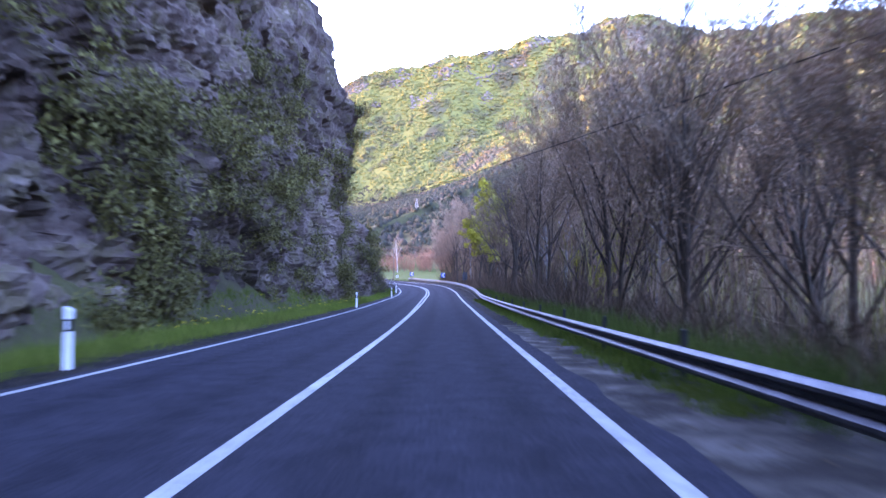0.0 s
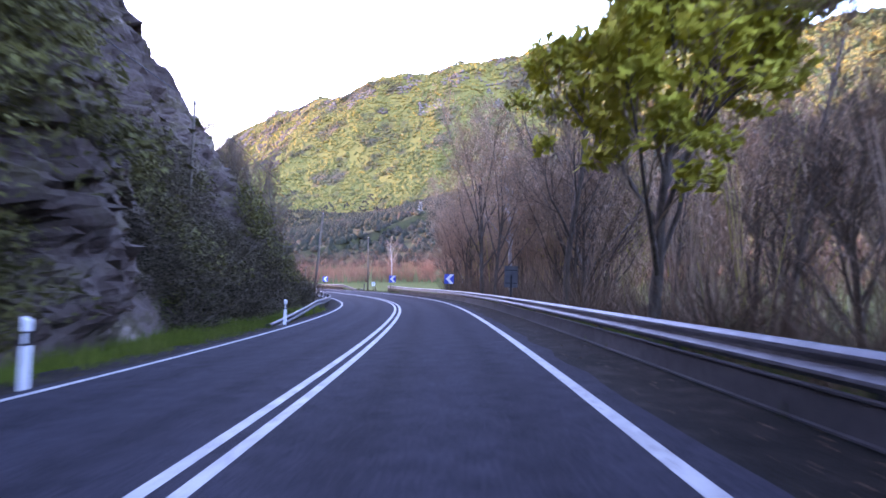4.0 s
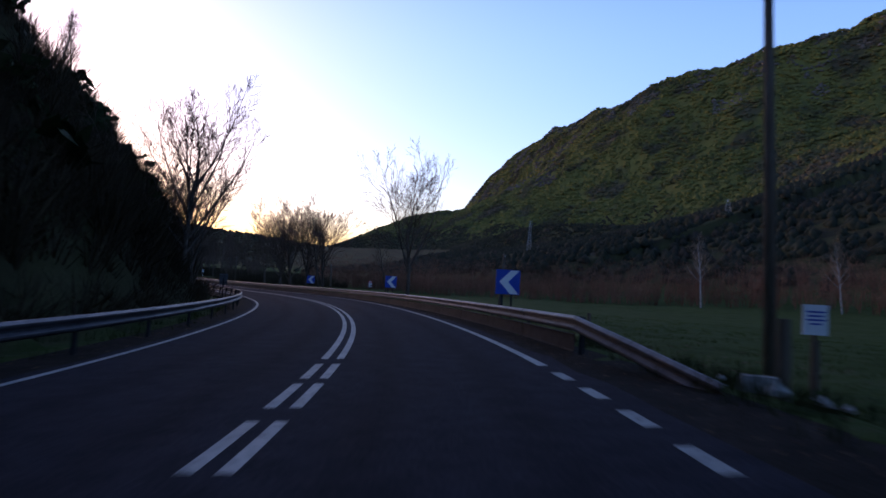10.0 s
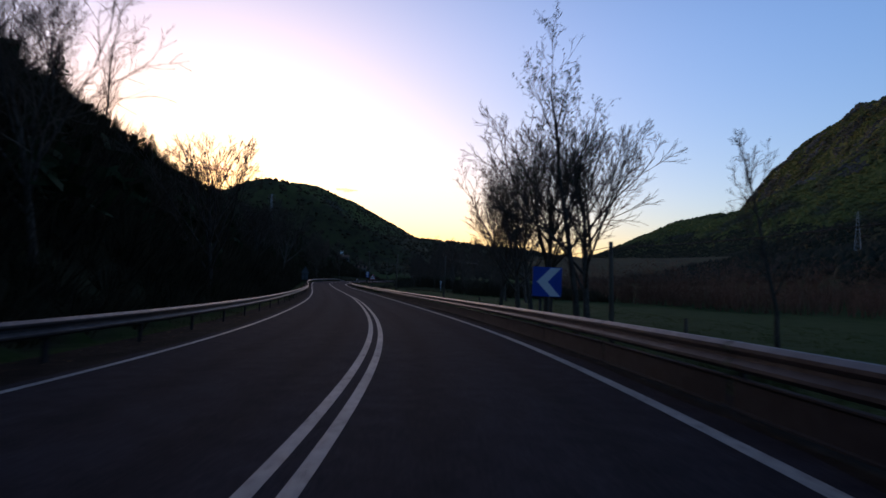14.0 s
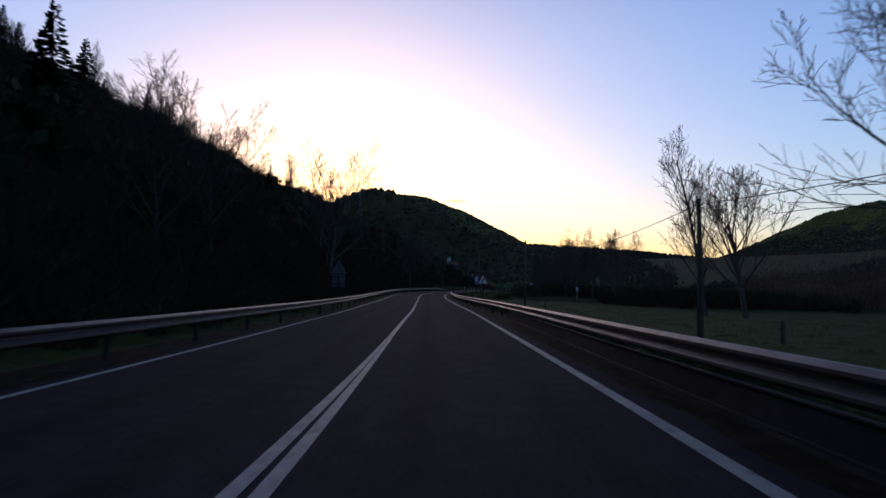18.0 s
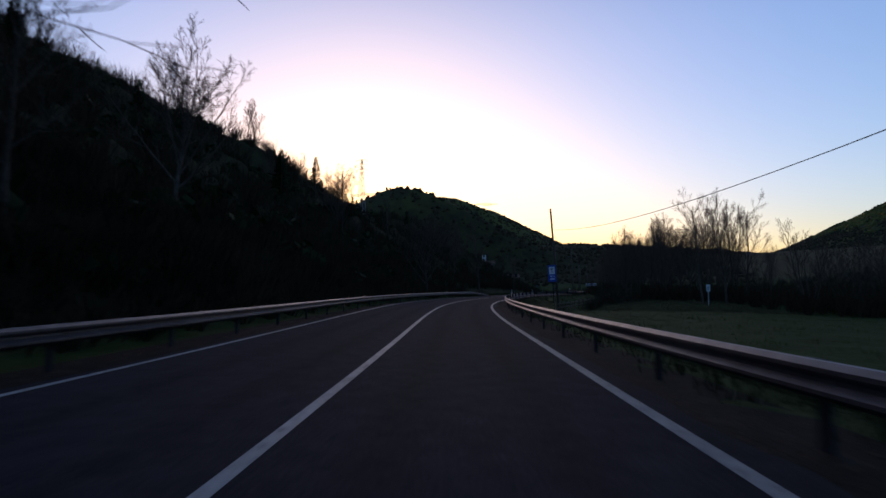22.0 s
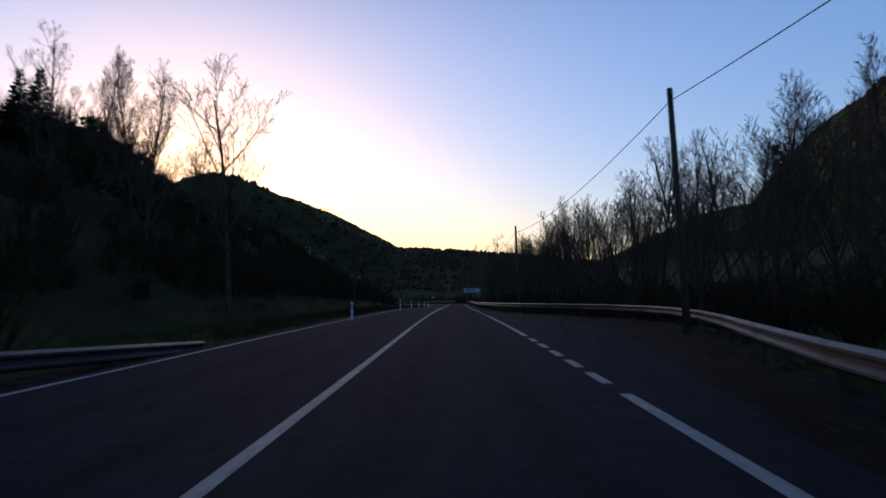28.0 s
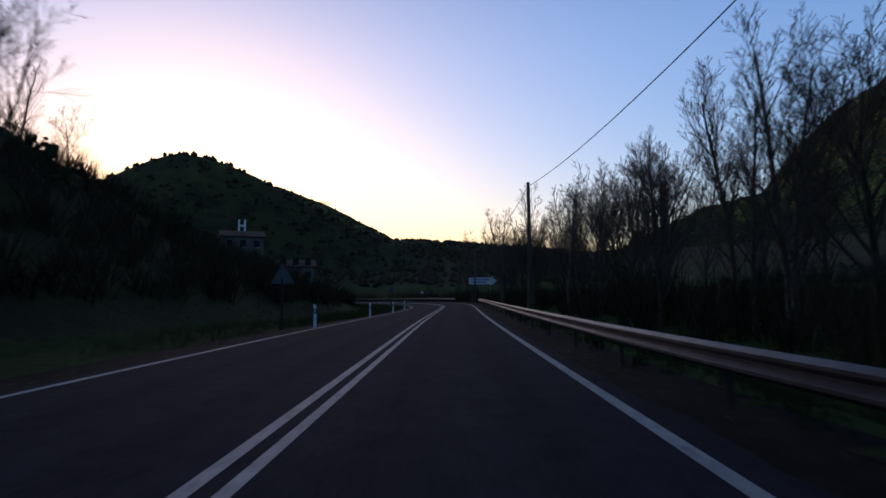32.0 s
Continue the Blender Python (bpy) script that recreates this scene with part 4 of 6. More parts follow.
for i in range(46):
    s = 118 + i * 5.6 + rng.uniform(-3, 3)
    tree_sd(("clump", "slim2", "broad2", "slim")[i % 4], s, -rng.uniform(22, 75), rng.uniform(5, 9), "bare trees on the hillside")


# ---- conifers ----
def conifer_data(seed):
    rng = random.Random(seed)
    tr, fo = Mesh(), Mesh()
    tr.tube([(0, 0, -0.4), (0.05, 0, 3), (0, 0.05, 7.4)], [0.15, 0.10, 0.02], 6)
    for i in range(210):
        z = 1.0 + 6.4 * (i + rng.random()) / 210
        r = (7.7 - z) * 0.24 * rng.uniform(0.6, 1.25) + 0.1
        a = i * 2.4 + rng.uniform(-0.4, 0.4)
        dx, dy = math.cos(a), math.sin(a)
        tip = Vector((dx * r, dy * r, z - 0.15 * r + rng.uniform(-0.1, 0.25)))
        w = 0.16 * r + 0.07
        fo.add([(dx * 0.05, dy * 0.05, z + 0.12), tip + Vector((-dy * w, dx * w, 0.05)), tip * 1.0 + Vector((dx * 0.15, dy * 0.15, 0.12)), tip + Vector((dy * w, -dx * w, -0.1))], [(0, 1, 2, 3)])
    return tr.data("trunk", BARK), fo.data("foliage", LEAFDARK)


CONIFERS = [conifer_data(i) for i in range(3)]
for i in range(62):
    s = 185 + i * 4.0 + rng.uniform(-3, 3)
    d = -rng.uniform(25, 95)
    p = rail_point(s, d) if i < 60 else Vector(((-280.2, 303.3, 0), (-118.0, 197.5, 0))[i - 60])
    z = float(ground_z(np.array([p.x]), np.array([p.y]))[0])
    ob = thing("conifer", "small dark green conifer on the hillside", "tree", Matrix.Translation((p.x, p.y, z)) @ pose(0, 0, 0, 0, 0, i * 50), "hillside conifers")
    k = rng.uniform(0.45, 0.9)
    ob.scale = (k, k, k)
    for pn, me in zip(("trunk", "foliage"), CONIFERS[i % 3]):
        part(pn, me, None, ob)


# ---- scrub, woods and grass that nobody could count ----
def scatter(name, label, category, material, pts, sizes, shape, seed):
    """One mesh of many small plants; shape(rng, size) gives vertices and faces."""
    rng = random.Random(seed)
    mesh = Mesh()
    for (x, y, z), sz in zip(pts, sizes):
        vs, fs = shape(rng, sz)
        mesh.add([(x + a, y + b, z + c) for a, b, c in vs], fs)
    ob = part(name, mesh, material)
    return tagged(ob, label, category, kind="stuff")


def twiggy(n, width, lean=0.5, thick=0.05):
    def shape(rng, h):
        vs, fs = [], []
        for _ in range(n):
            a = rng.uniform(0, 6.28)
            r = rng.random() ** 0.6 * width * h * 0.5
            bx, by = math.cos(a) * r * 0.35, math.sin(a) * r * 0.35
            ln = h * rng.uniform(0.45, 1.05)
            tx, ty = math.cos(a) * r * (1 + lean) + rng.gauss(0, 0.1 * h), math.sin(a) * r * (1 + lean) + rng.gauss(0, 0.1 * h)
            z0 = rng.uniform(-0.2, 0.45) * h
            w = thick * rng.uniform(0.6, 1.5)
            b = rng.uniform(0, 3.14)
            wx, wy = math.cos(b) * w, math.sin(b) * w
            k = len(vs)
            vs += [(bx - wx, by - wy, z0), (bx + wx, by + wy, z0), (tx, ty, ln)]
            fs.append((k, k + 1, k + 2))
        return vs, fs
    return shape


def twig_haze(n, thick=0.017):
    """A bare crown of countless short upturned twigs, round a few thin stems."""
    def shape(rng, h):
        vs, fs = [], []

        def blade(a, b, w):
            t = rng.uniform(0, 3.14)
            wx, wy = math.cos(t) * w, math.sin(t) * w
            k = len(vs)
            vs.extend([(a[0] - wx, a[1] - wy, a[2]), (a[0] + wx, a[1] + wy, a[2]), b])
            fs.append((k, k + 1, k + 2))
        for _ in range(5):
            q = rng.uniform(0, 6.28)
            blade((0.0, 0.0, -0.3), (math.cos(q) * 0.13 * h, math.sin(q) * 0.13 * h, h * rng.uniform(0.7, 0.95)), 0.05)
        for _ in range(n):
            q, u = rng.uniform(0, 6.28), rng.random() ** 0.5
            z = h * (0.16 + 0.84 * rng.random() ** 0.8)
            r = 0.25 * h * u * math.sin(3.14 * min(1.0, max(0.12, z / h * 0.92))) ** 0.6
            a = (math.cos(q) * r, math.sin(q) * r, z)
            ln = rng.uniform(0.4, 1.3)
            o = rng.uniform(0.1, 0.8)
            blade(a, (a[0] + math.cos(q) * ln * o + rng.gauss(0, 0.15), a[1] + math.sin(q) * ln * o + rng.gauss(0, 0.15), z + ln * rng.uniform(0.1, 0.9)), thick * rng.uniform(0.7, 1.6))
        return vs, fs
    return shape


def leafy_clump(n, flat=0.8):
    def shape(rng, r):
        vs, fs = [], []
        for _ in range(n):
            v = Vector((rng.gauss(0, 1), rng.gauss(0, 1), rng.gauss(0, 1))).normalized() * r * rng.uniform(0.45, 1.0)
            v.z = abs(v.z) * flat + 0.1 * r
            s = r * rng.uniform(0.16, 0.34)
            a = Vector((rng.uniform(-1, 1), rng.uniform(-1, 1), rng.uniform(-1, 1))) * s
            b = Vector((rng.uniform(-1, 1), rng.uniform(-1, 1), rng.uniform(-1, 1))) * s
            k = len(vs)
            vs += [tuple(v - a), tuple(v + b), tuple(v + a), tuple(v - b)]
            fs.append((k, k + 1, k + 2, k + 3))
        return vs, fs
    return shape


def crown_clump(rng, r):
    """A lumpy far tree crown of eleven points."""
    vs = []
    for z, n, q in ((0.0, 5, 0.75), (0.55, 5, 0.95)):
        o = rng.random()
        for j in range(n):
            a = (j + o) / n * 6.28
            k = r * q * rng.uniform(0.65, 1.2)
            vs.append((math.cos(a) * k, math.sin(a) * k, r * z * rng.uniform(0.7, 1.4) - 0.2 * r))
    vs.append((rng.gauss(0, 0.15) * r, rng.gauss(0, 0.15) * r, r * rng.uniform(1.1, 1.7)))
    fs = []
    for j in range(5):
        k = (j + 1) % 5
        fs += [(j, k, 5 + k), (j, 5 + k, 5 + j), (5 + j, 5 + k, 10)]
    return vs, fs


def low_clump(rng, r):
    vs, fs = crown_clump(rng, r)
    return [(x * 1.15, y * 1.15, z * 0.72) for x, y, z in vs], fs


def heights(xy):
    a = np.array(xy)
    z = ground_z(a[:, 0], a[:, 1])
    return [(x, y, zz) for (x, y), zz in zip(xy, z)]


def off_road(xy, away, over):
    """Points on the ground, far from the road and above the valley floor."""
    a = np.array(xy)
    _, d = stations(a[:, 0], a[:, 1])
    z = ground_z(a[:, 0], a[:, 1])
    return [(x, y, zz) for (x, y), dd, zz in zip(xy, d, z) if abs(dd) > away and zz > over]


def sd_points(n, s0, s1, d0, d1, seed, power=1.0):
    rng = random.Random(seed)
    out = []
    for _ in range(n):
        p = rail_point(rng.uniform(s0, s1), d0 + (d1 - d0) * rng.random() ** power)
        out.append((p.x, p.y))
    return out


SCRUB = island_tint(mat("hillside_scrub", [(0.034, 0.025, 0.020), (0.057, 0.043, 0.030), (0.086, 0.066, 0.045)], 0.7, 0.95, 0, patch=0.3), (0.6, 0.55, 0.5), (1.2, 1.15, 0.9))
REDTWIG = island_tint(mat("reddish_thicket", [(0.14, 0.070, 0.046), (0.23, 0.118, 0.080), (0.29, 0.16, 0.11)], 0.3, 0.95, 0, patch=0.3), (0.6, 0.55, 0.55), (1.25, 1.1, 1.0))
WOODS = island_tint(mat("mountain_woods", [(0.060, 0.056, 0.044), (0.046, 0.050, 0.030), (0.088, 0.098, 0.034), (0.104, 0.112, 0.036), (0.062, 0.066, 0.034), (0.068, 0.064, 0.050)], 0.008, 0.95, 0, patch=0.2, detail=4), (0.90, 0.90, 0.92), (1.07, 1.06, 1.0))
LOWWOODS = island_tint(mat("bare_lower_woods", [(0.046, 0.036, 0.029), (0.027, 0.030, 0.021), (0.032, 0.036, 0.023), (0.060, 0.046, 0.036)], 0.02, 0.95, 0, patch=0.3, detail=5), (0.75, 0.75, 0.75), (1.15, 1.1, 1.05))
CRAG = island_tint(mat("crest_crag", [(0.070, 0.068, 0.064), (0.13, 0.125, 0.118)], 0.1, 0.95, 0, patch=0.3), (0.7, 0.7, 0.7), (1.15, 1.15, 1.15))
BROWNBRUSH = island_tint(mat("brown_brush", [(0.24, 0.150, 0.106), (0.36, 0.240, 0.172), (0.44, 0.305, 0.225)], 0.8, 0.95, 0, patch=0.3), (0.6, 0.6, 0.6), (1.2, 1.1, 1.0))

# darker than BROWNBRUSH: shade low in the wood is put into this colour
BRAMBLE = island_tint(mat("bank_brambles", [(0.10, 0.064, 0.046), (0.165, 0.108, 0.078), (0.22, 0.15, 0.105)], 0.8, 0.95, 0, patch=0.3), (0.5, 0.5, 0.5), (1.2, 1.1, 1.0))

# left hillside scrub
pts = heights(sd_points(4700, 108, 388, -8.6, -95, 5, 1.5) + sd_points(2300, 388, 590, -12.5, -90, 6, 1.4))
rng = random.Random(6)
scatter("hillside_scrub", "dense leafless scrub and small bushes on the dark hillside", "scrub", SCRUB, pts, [rng.uniform(1.2, 3.2) for _ in pts], twiggy(54, 1.0, 0.3, 0.034), 7)
pts = heights(sd_points(3400, 118, 372, -7.0, -17, 16, 1.2))
scatter("bank_scrub", "low tangled brambles on the bank behind the guard rail", "scrub", SCRUB, pts, [rng.uniform(0.7, 1.9) for _ in pts], twiggy(56, 1.3, 0.4, 0.03), 17)
pts = heights(sd_points(1300, 108, 388, -9.5, -90, 15, 1.3) + sd_points(260, 388, 560, -20, -80, 18, 1.3))
scatter("hillside_bushes", "low evergreen bushes among the scrub", "bushes", LEAFDARK, pts, [rng.uniform(0.7, 1.9) for _ in pts], leafy_clump(34), 8)
# brush on the river bank
pts = heights(sd_points(1500, -20, 117, 6.8, 34, 25) + sd_points(420, 117, 133, 11, 34, 24))
scatter("river_brush", "brown leafless brush and brambles on the river bank", "brush", BRAMBLE, pts, [rng.uniform(1.0, 4.2) for _ in pts], twiggy(64, 1.0, 0.5, 0.015), 9)
OLIVEHAZE = island_tint(mat("opening_buds", [(0.22, 0.18, 0.065), (0.34, 0.29, 0.085), (0.42, 0.36, 0.10)], 0.3, 0.95, 0, patch=0.3), (0.6, 0.6, 0.6), (1.2, 1.15, 1.0))
for nm, lb, mt, n, lo, hi, d0, d1, sd_ in (("riverside_thicket", "hazy brown leafless thicket behind the river bank trees", BROWNBRUSH, 470, 8.0, 17.5, 10, 62, 26),
                                           ("budding_thicket", "hazy olive thicket coming into bud among the river bank trees", OLIVEHAZE, 115, 10.0, 17.5, 10, 50, 28)):
    pts = heights(sd_points(n, -22, 119, d0, d1, sd_) + sd_points(n // 12, 119, 134, 16, 36, sd_ + 1))
    pts += heights([(rng.uniform(3.5, 19.0), rng.uniform(127, 147)) for _ in range(n // 9)])
    pts += heights([(rng.uniform(6.0, 26.0), rng.uniform(118, 140)) for _ in range(n // 9)])
    scatter(nm, lb, "thicket", mt, pts, [rng.uniform(lo, hi) for _ in pts], twig_haze(330), 19)
pts = heights(sd_points(2300, 394, 585, 11, 75, 27) + sd_points(500, 346, 394, 32, 75, 28))
scatter("roadside_scrub", "dark scrub and saplings behind the lay-by", "scrub", SCRUB, pts, [rng.uniform(1.5, 5.0) for _ in pts], twiggy(44, 0.8, 0.2, 0.04), 29)
# reddish thicket behind the meadow
def thicket_points(n, seed):
    rng = random.Random(seed)
    out = []
    while len(out) < n:
        s = rng.uniform(90, 420)
        far = 118 - 50 * max(0.0, min(1.0, (s - 230) / 160)) - 25 * max(0.0, min(1.0, (110 - s) / 20))
        p = rail_point(s, far + rng.random() ** 1.4 * 60)
        out.append((p.x, p.y))
    return out


pts = heights(thicket_points(2600, 35))
scatter("reddish_thicket", "reddish leafless willow thicket along the far edge of the meadow", "thicket", REDTWIG, pts, [3.5 + 9.5 * rng.random() ** 1.6 for _ in pts], twig_haze(64, 0.045), 10)


def mountain_points(n, seed):
    """Points on the slopes that rise away from the valley."""
    g = np.random.RandomState(seed)
    x, y = g.uniform(-1150, 950, n), g.uniform(230, 2400, n)
    dx, dy = x + 10, y - 120
    r = np.hypot(dx, dy)
    h = ridge_height(x, y)
    rise = h - ridge_height(x - dx / r * 30, y - dy / r * 30)
    keep = ((rise > -3) & (h > 4) | (r < 520)) & (y > 330 + 0.25 * x) & (x - 0.5 * y < 330)
    return list(zip(x[keep].tolist(), y[keep].tolist()))


pts = off_road(mountain_points(150000, 45), 105, 3)
pts = [p for p in pts if 0.67 * (p[0] + 300) + 0.74 * (p[1] - 400) > 60]
rng = random.Random(46)
ph = ridge_height(np.array([p[0] for p in pts]), np.array([p[1] for p in pts]))
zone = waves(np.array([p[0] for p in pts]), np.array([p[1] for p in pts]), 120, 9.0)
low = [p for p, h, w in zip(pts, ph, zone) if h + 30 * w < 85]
craggy = [h > 320 and w > 0.35 or p[0] < -380 and h > 190 and w > 0.15 for p, h, w in zip(pts, ph, zone)]
crest = [p for p, h, w, c in zip(pts, ph, zone, craggy) if h + 30 * w >= 85 and c]
high = [p for p, h, w, c in zip(pts, ph, zone, craggy) if h + 30 * w >= 85 and not c]
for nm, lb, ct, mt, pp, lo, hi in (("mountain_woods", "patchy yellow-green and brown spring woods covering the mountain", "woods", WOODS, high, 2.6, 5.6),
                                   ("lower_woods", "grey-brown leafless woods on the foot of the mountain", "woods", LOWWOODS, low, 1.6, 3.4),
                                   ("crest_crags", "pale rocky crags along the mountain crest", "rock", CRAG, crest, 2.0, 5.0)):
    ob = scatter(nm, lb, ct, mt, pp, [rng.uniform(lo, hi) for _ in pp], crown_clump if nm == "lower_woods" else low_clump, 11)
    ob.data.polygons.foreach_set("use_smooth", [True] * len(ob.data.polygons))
rng = random.Random(47)
pts = []
for _ in range(13000):
    pts.append((rng.uniform(-1250, -330), rng.uniform(180, 1100)))
pts = [p for p in off_road(pts, 110, 5) if 0.67 * (p[0] + 300) + 0.74 * (p[1] - 400) < 70]
scatter("ridge_woods", "dark woods along the western ridge", "woods", SCRUB, pts, [rng.uniform(1.3, 2.9) for _ in pts], crown_clump, 12)


# ---- grass ----
GRASSB = island_tint(mat("grass_blades", [(0.042, 0.075, 0.015), (0.072, 0.108, 0.024), (0.105, 0.12, 0.04)], 0.6, 0.9, 0, patch=0.3), (0.6, 0.65, 0.6), (1.2, 1.15, 1.0))


# darkened copy of GRASSB, with shade put into the blade colours
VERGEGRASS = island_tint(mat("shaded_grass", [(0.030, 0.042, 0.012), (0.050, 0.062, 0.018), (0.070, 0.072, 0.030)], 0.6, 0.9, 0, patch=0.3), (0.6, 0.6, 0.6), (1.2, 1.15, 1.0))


def tuft(n, spread):
    def shape(rng, h):
        vs, fs = [], []
        for _ in range(n):
            x, y = rng.gauss(0, spread), rng.gauss(0, spread)
            a, w = rng.uniform(0, 6.28), 0.012
            l = h * rng.uniform(0.5, 1.2)
            k = len(vs)
            vs += [(x - w, y, -0.03), (x + w, y, -0.03), (x + math.cos(a) * l * 0.4, y + math.sin(a) * l * 0.4, l)]
            fs.append((k, k + 1, k + 2))
        return vs, fs
    return shape


rng = random.Random(60)
LUSH = island_tint(mat("lush_grass", [(0.060, 0.100, 0.016), (0.105, 0.150, 0.026), (0.150, 0.165, 0.045)], 0.6, 0.9, 0, patch=0.3), (0.6, 0.65, 0.6), (1.2, 1.15, 1.0))
pts = heights(sd_points(6200, -12, 100, -4.6, -8.4, 61))
scatter("verge_grass", "lush green verge grass below the cliff", "grass", LUSH, pts, [rng.uniform(0.15, 0.5) for _ in pts], tuft(12, 0.12), 62)
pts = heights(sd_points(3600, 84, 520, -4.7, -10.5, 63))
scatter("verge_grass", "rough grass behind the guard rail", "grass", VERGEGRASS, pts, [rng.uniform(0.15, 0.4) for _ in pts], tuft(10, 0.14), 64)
pts = heights(sd_points(1500, -12, 140, 5.0, 10.0, 65))
scatter("verge_grass", "tufts of green grass on the river bank", "grass", GRASSB, pts, [rng.uniform(0.12, 0.38) for _ in pts], tuft(10, 0.14), 66)
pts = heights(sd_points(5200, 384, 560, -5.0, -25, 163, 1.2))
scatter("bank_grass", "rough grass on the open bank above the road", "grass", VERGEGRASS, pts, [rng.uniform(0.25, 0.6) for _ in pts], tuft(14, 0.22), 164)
DRYGRASS = island_tint(mat("dull_grass", [(0.026, 0.030, 0.012), (0.042, 0.046, 0.018), (0.066, 0.062, 0.030)], 0.6, 0.9, 0, patch=0.3), (0.6, 0.6, 0.6), (1.3, 1.2, 1.1))
pts = heights(sd_points(4600, 140, 475, 4.9, 10.0, 76))
scatter("verge_grass", "dull tufts of grass beside the meadow", "grass", DRYGRASS, pts, [rng.uniform(0.12, 0.38) for _ in pts], tuft(10, 0.14), 77)
pts = heights(sd_points(6000, 125, 370, 8.0, 60.0, 67, 1.6))
scatter("meadow_grass", "short meadow grass", "grass", GRASSB, pts, [rng.uniform(0.1, 0.25) for _ in pts], tuft(10, 0.25), 68)
LITTER = island_tint(mat("dead_leaves", [(0.075, 0.050, 0.032), (0.13, 0.088, 0.056)], 3, 0.95, 0, patch=0.3), (0.5, 0.5, 0.5), (1.4, 1.3, 1.2))


def flake(rng, r):
    a, b = rng.uniform(0, 6.28), rng.uniform(0.4, 0.9)
    ca, sa = math.cos(a) * r, math.sin(a) * r
    z = rng.uniform(0.012, 0.03)
    return [(-ca, -sa, z), (sa * b, -ca * b, 0.004), (ca, sa, z * 0.6), (-sa * b, ca * b, 0.006)], [(0, 1, 2, 3)]


for s0, s1, d0, d1, n, sd_ in ((-10, 470, 3.75, 5.2, 5200, 71), (-10, 470, -4.2, -5.3, 3800, 72), (132, 152, 4.2, 8.5, 700, 73)):
    r2 = random.Random(sd_)
    pts = []
    for _ in range(n):
        s = r2.uniform(s0, s1)
        p = rail_point(s, r2.uniform(d0, d1) + (lay_out(s) if d0 > 0 and r2.random() < 0.5 else 0), -0.025)
        pts.append((p.x, p.y, p.z))
    scatter("leaf_litter", "dead leaves and grit along the road edge", "litter", LITTER, pts, [r2.uniform(0.02, 0.06) for _ in pts], flake, sd_)
pts = heights(sd_points(1500, -14, 60, 4.95, 6.3, 74))
scatter("verge_grass", "lush green grass strip behind the guard rail", "grass", GRASSB, pts, [r2.uniform(0.35, 0.85) for _ in pts], tuft(14, 0.12), 75)
pts = heights(sd_points(1500, 350, 396, 9.5, 32.0, 78))
scatter("dry_grass", "pale dry grass beside the side track", "grass", island_tint(mat("pale_dry_grass", [(0.075, 0.062, 0.034), (0.12, 0.10, 0.06)], 0.5, 0.9, 0, patch=0.3), (0.6, 0.6, 0.6), (1.2, 1.1, 1.0)), pts, [r2.uniform(0.15, 0.4) for _ in pts], tuft(12, 0.3), 79)
pts = heights(sd_points(900, 6, 50, 4.25, 4.95, 174))
pts = [(x, y, z + 0.16) for x, y, z in pts]
scatter("verge_grass", "fresh green grass at the foot of the guard rail", "grass", LUSH, pts, [r2.uniform(0.08, 0.22) for _ in pts], tuft(14, 0.10), 175)
YELLOW = mat("yellow_flowers", [(0.50, 0.36, 0.02), (0.62, 0.46, 0.03)], 5, 0.8, 0, patch=0.1)
pts = heights(sd_points(60, 14, 60, -5.6, -8.2, 69))
scatter("wild_flowers", "small yellow wild flowers in the verge grass", "flowers", YELLOW, [(x, y, z + 0.35) for x, y, z in pts], [0.10] * len(pts), leafy_clump(7), 70)


# ---- shrubs on the cliff ----
SHRUBLEAF = mat("cliff_shrub_leaves", [(0.060, 0.052, 0.020), (0.098, 0.086, 0.026), (0.135, 0.116, 0.038)], 2, 0.9, 0, patch=0.3, vary=0.25)


def shrub_data(seed, leafmat, stems=26, leaves=26, leaf=0.07, fluff=0.14, long=1.1):
    rng = random.Random(seed)
    br, fo = Mesh(), Mesh()
    for i in range(stems):
        a, e = rng.uniform(0, 6.28), rng.uniform(0.1, 1.4)
        d = Vector((math.cos(a) * math.cos(e), math.sin(a) * math.cos(e), math.sin(e)))
        l = rng.uniform(0.5, long)
        br.tube([(0, 0, 0), d * l * 0.5 + Vector((0, 0, 0.05)), d * l], [0.02, 0.012, 0.005], 3, False)
        for _ in range(leaves):
            c = d * l * rng.uniform(0.5, 1.1) + Vector((rng.gauss(0, fluff), rng.gauss(0, fluff), rng.gauss(0, fluff)))
            u = Vector((rng.uniform(-1, 1), rng.uniform(-1, 1), rng.uniform(-1, 1))) * leaf
            v = Vector((rng.uniform(-1, 1), rng.uniform(-1, 1), rng.uniform(-1, 1))) * leaf
            fo.add([c - u, c + v, c + u], [(0, 1, 2)])
    return br.data("branchwork", BARK), fo.data("foliage", leafmat)


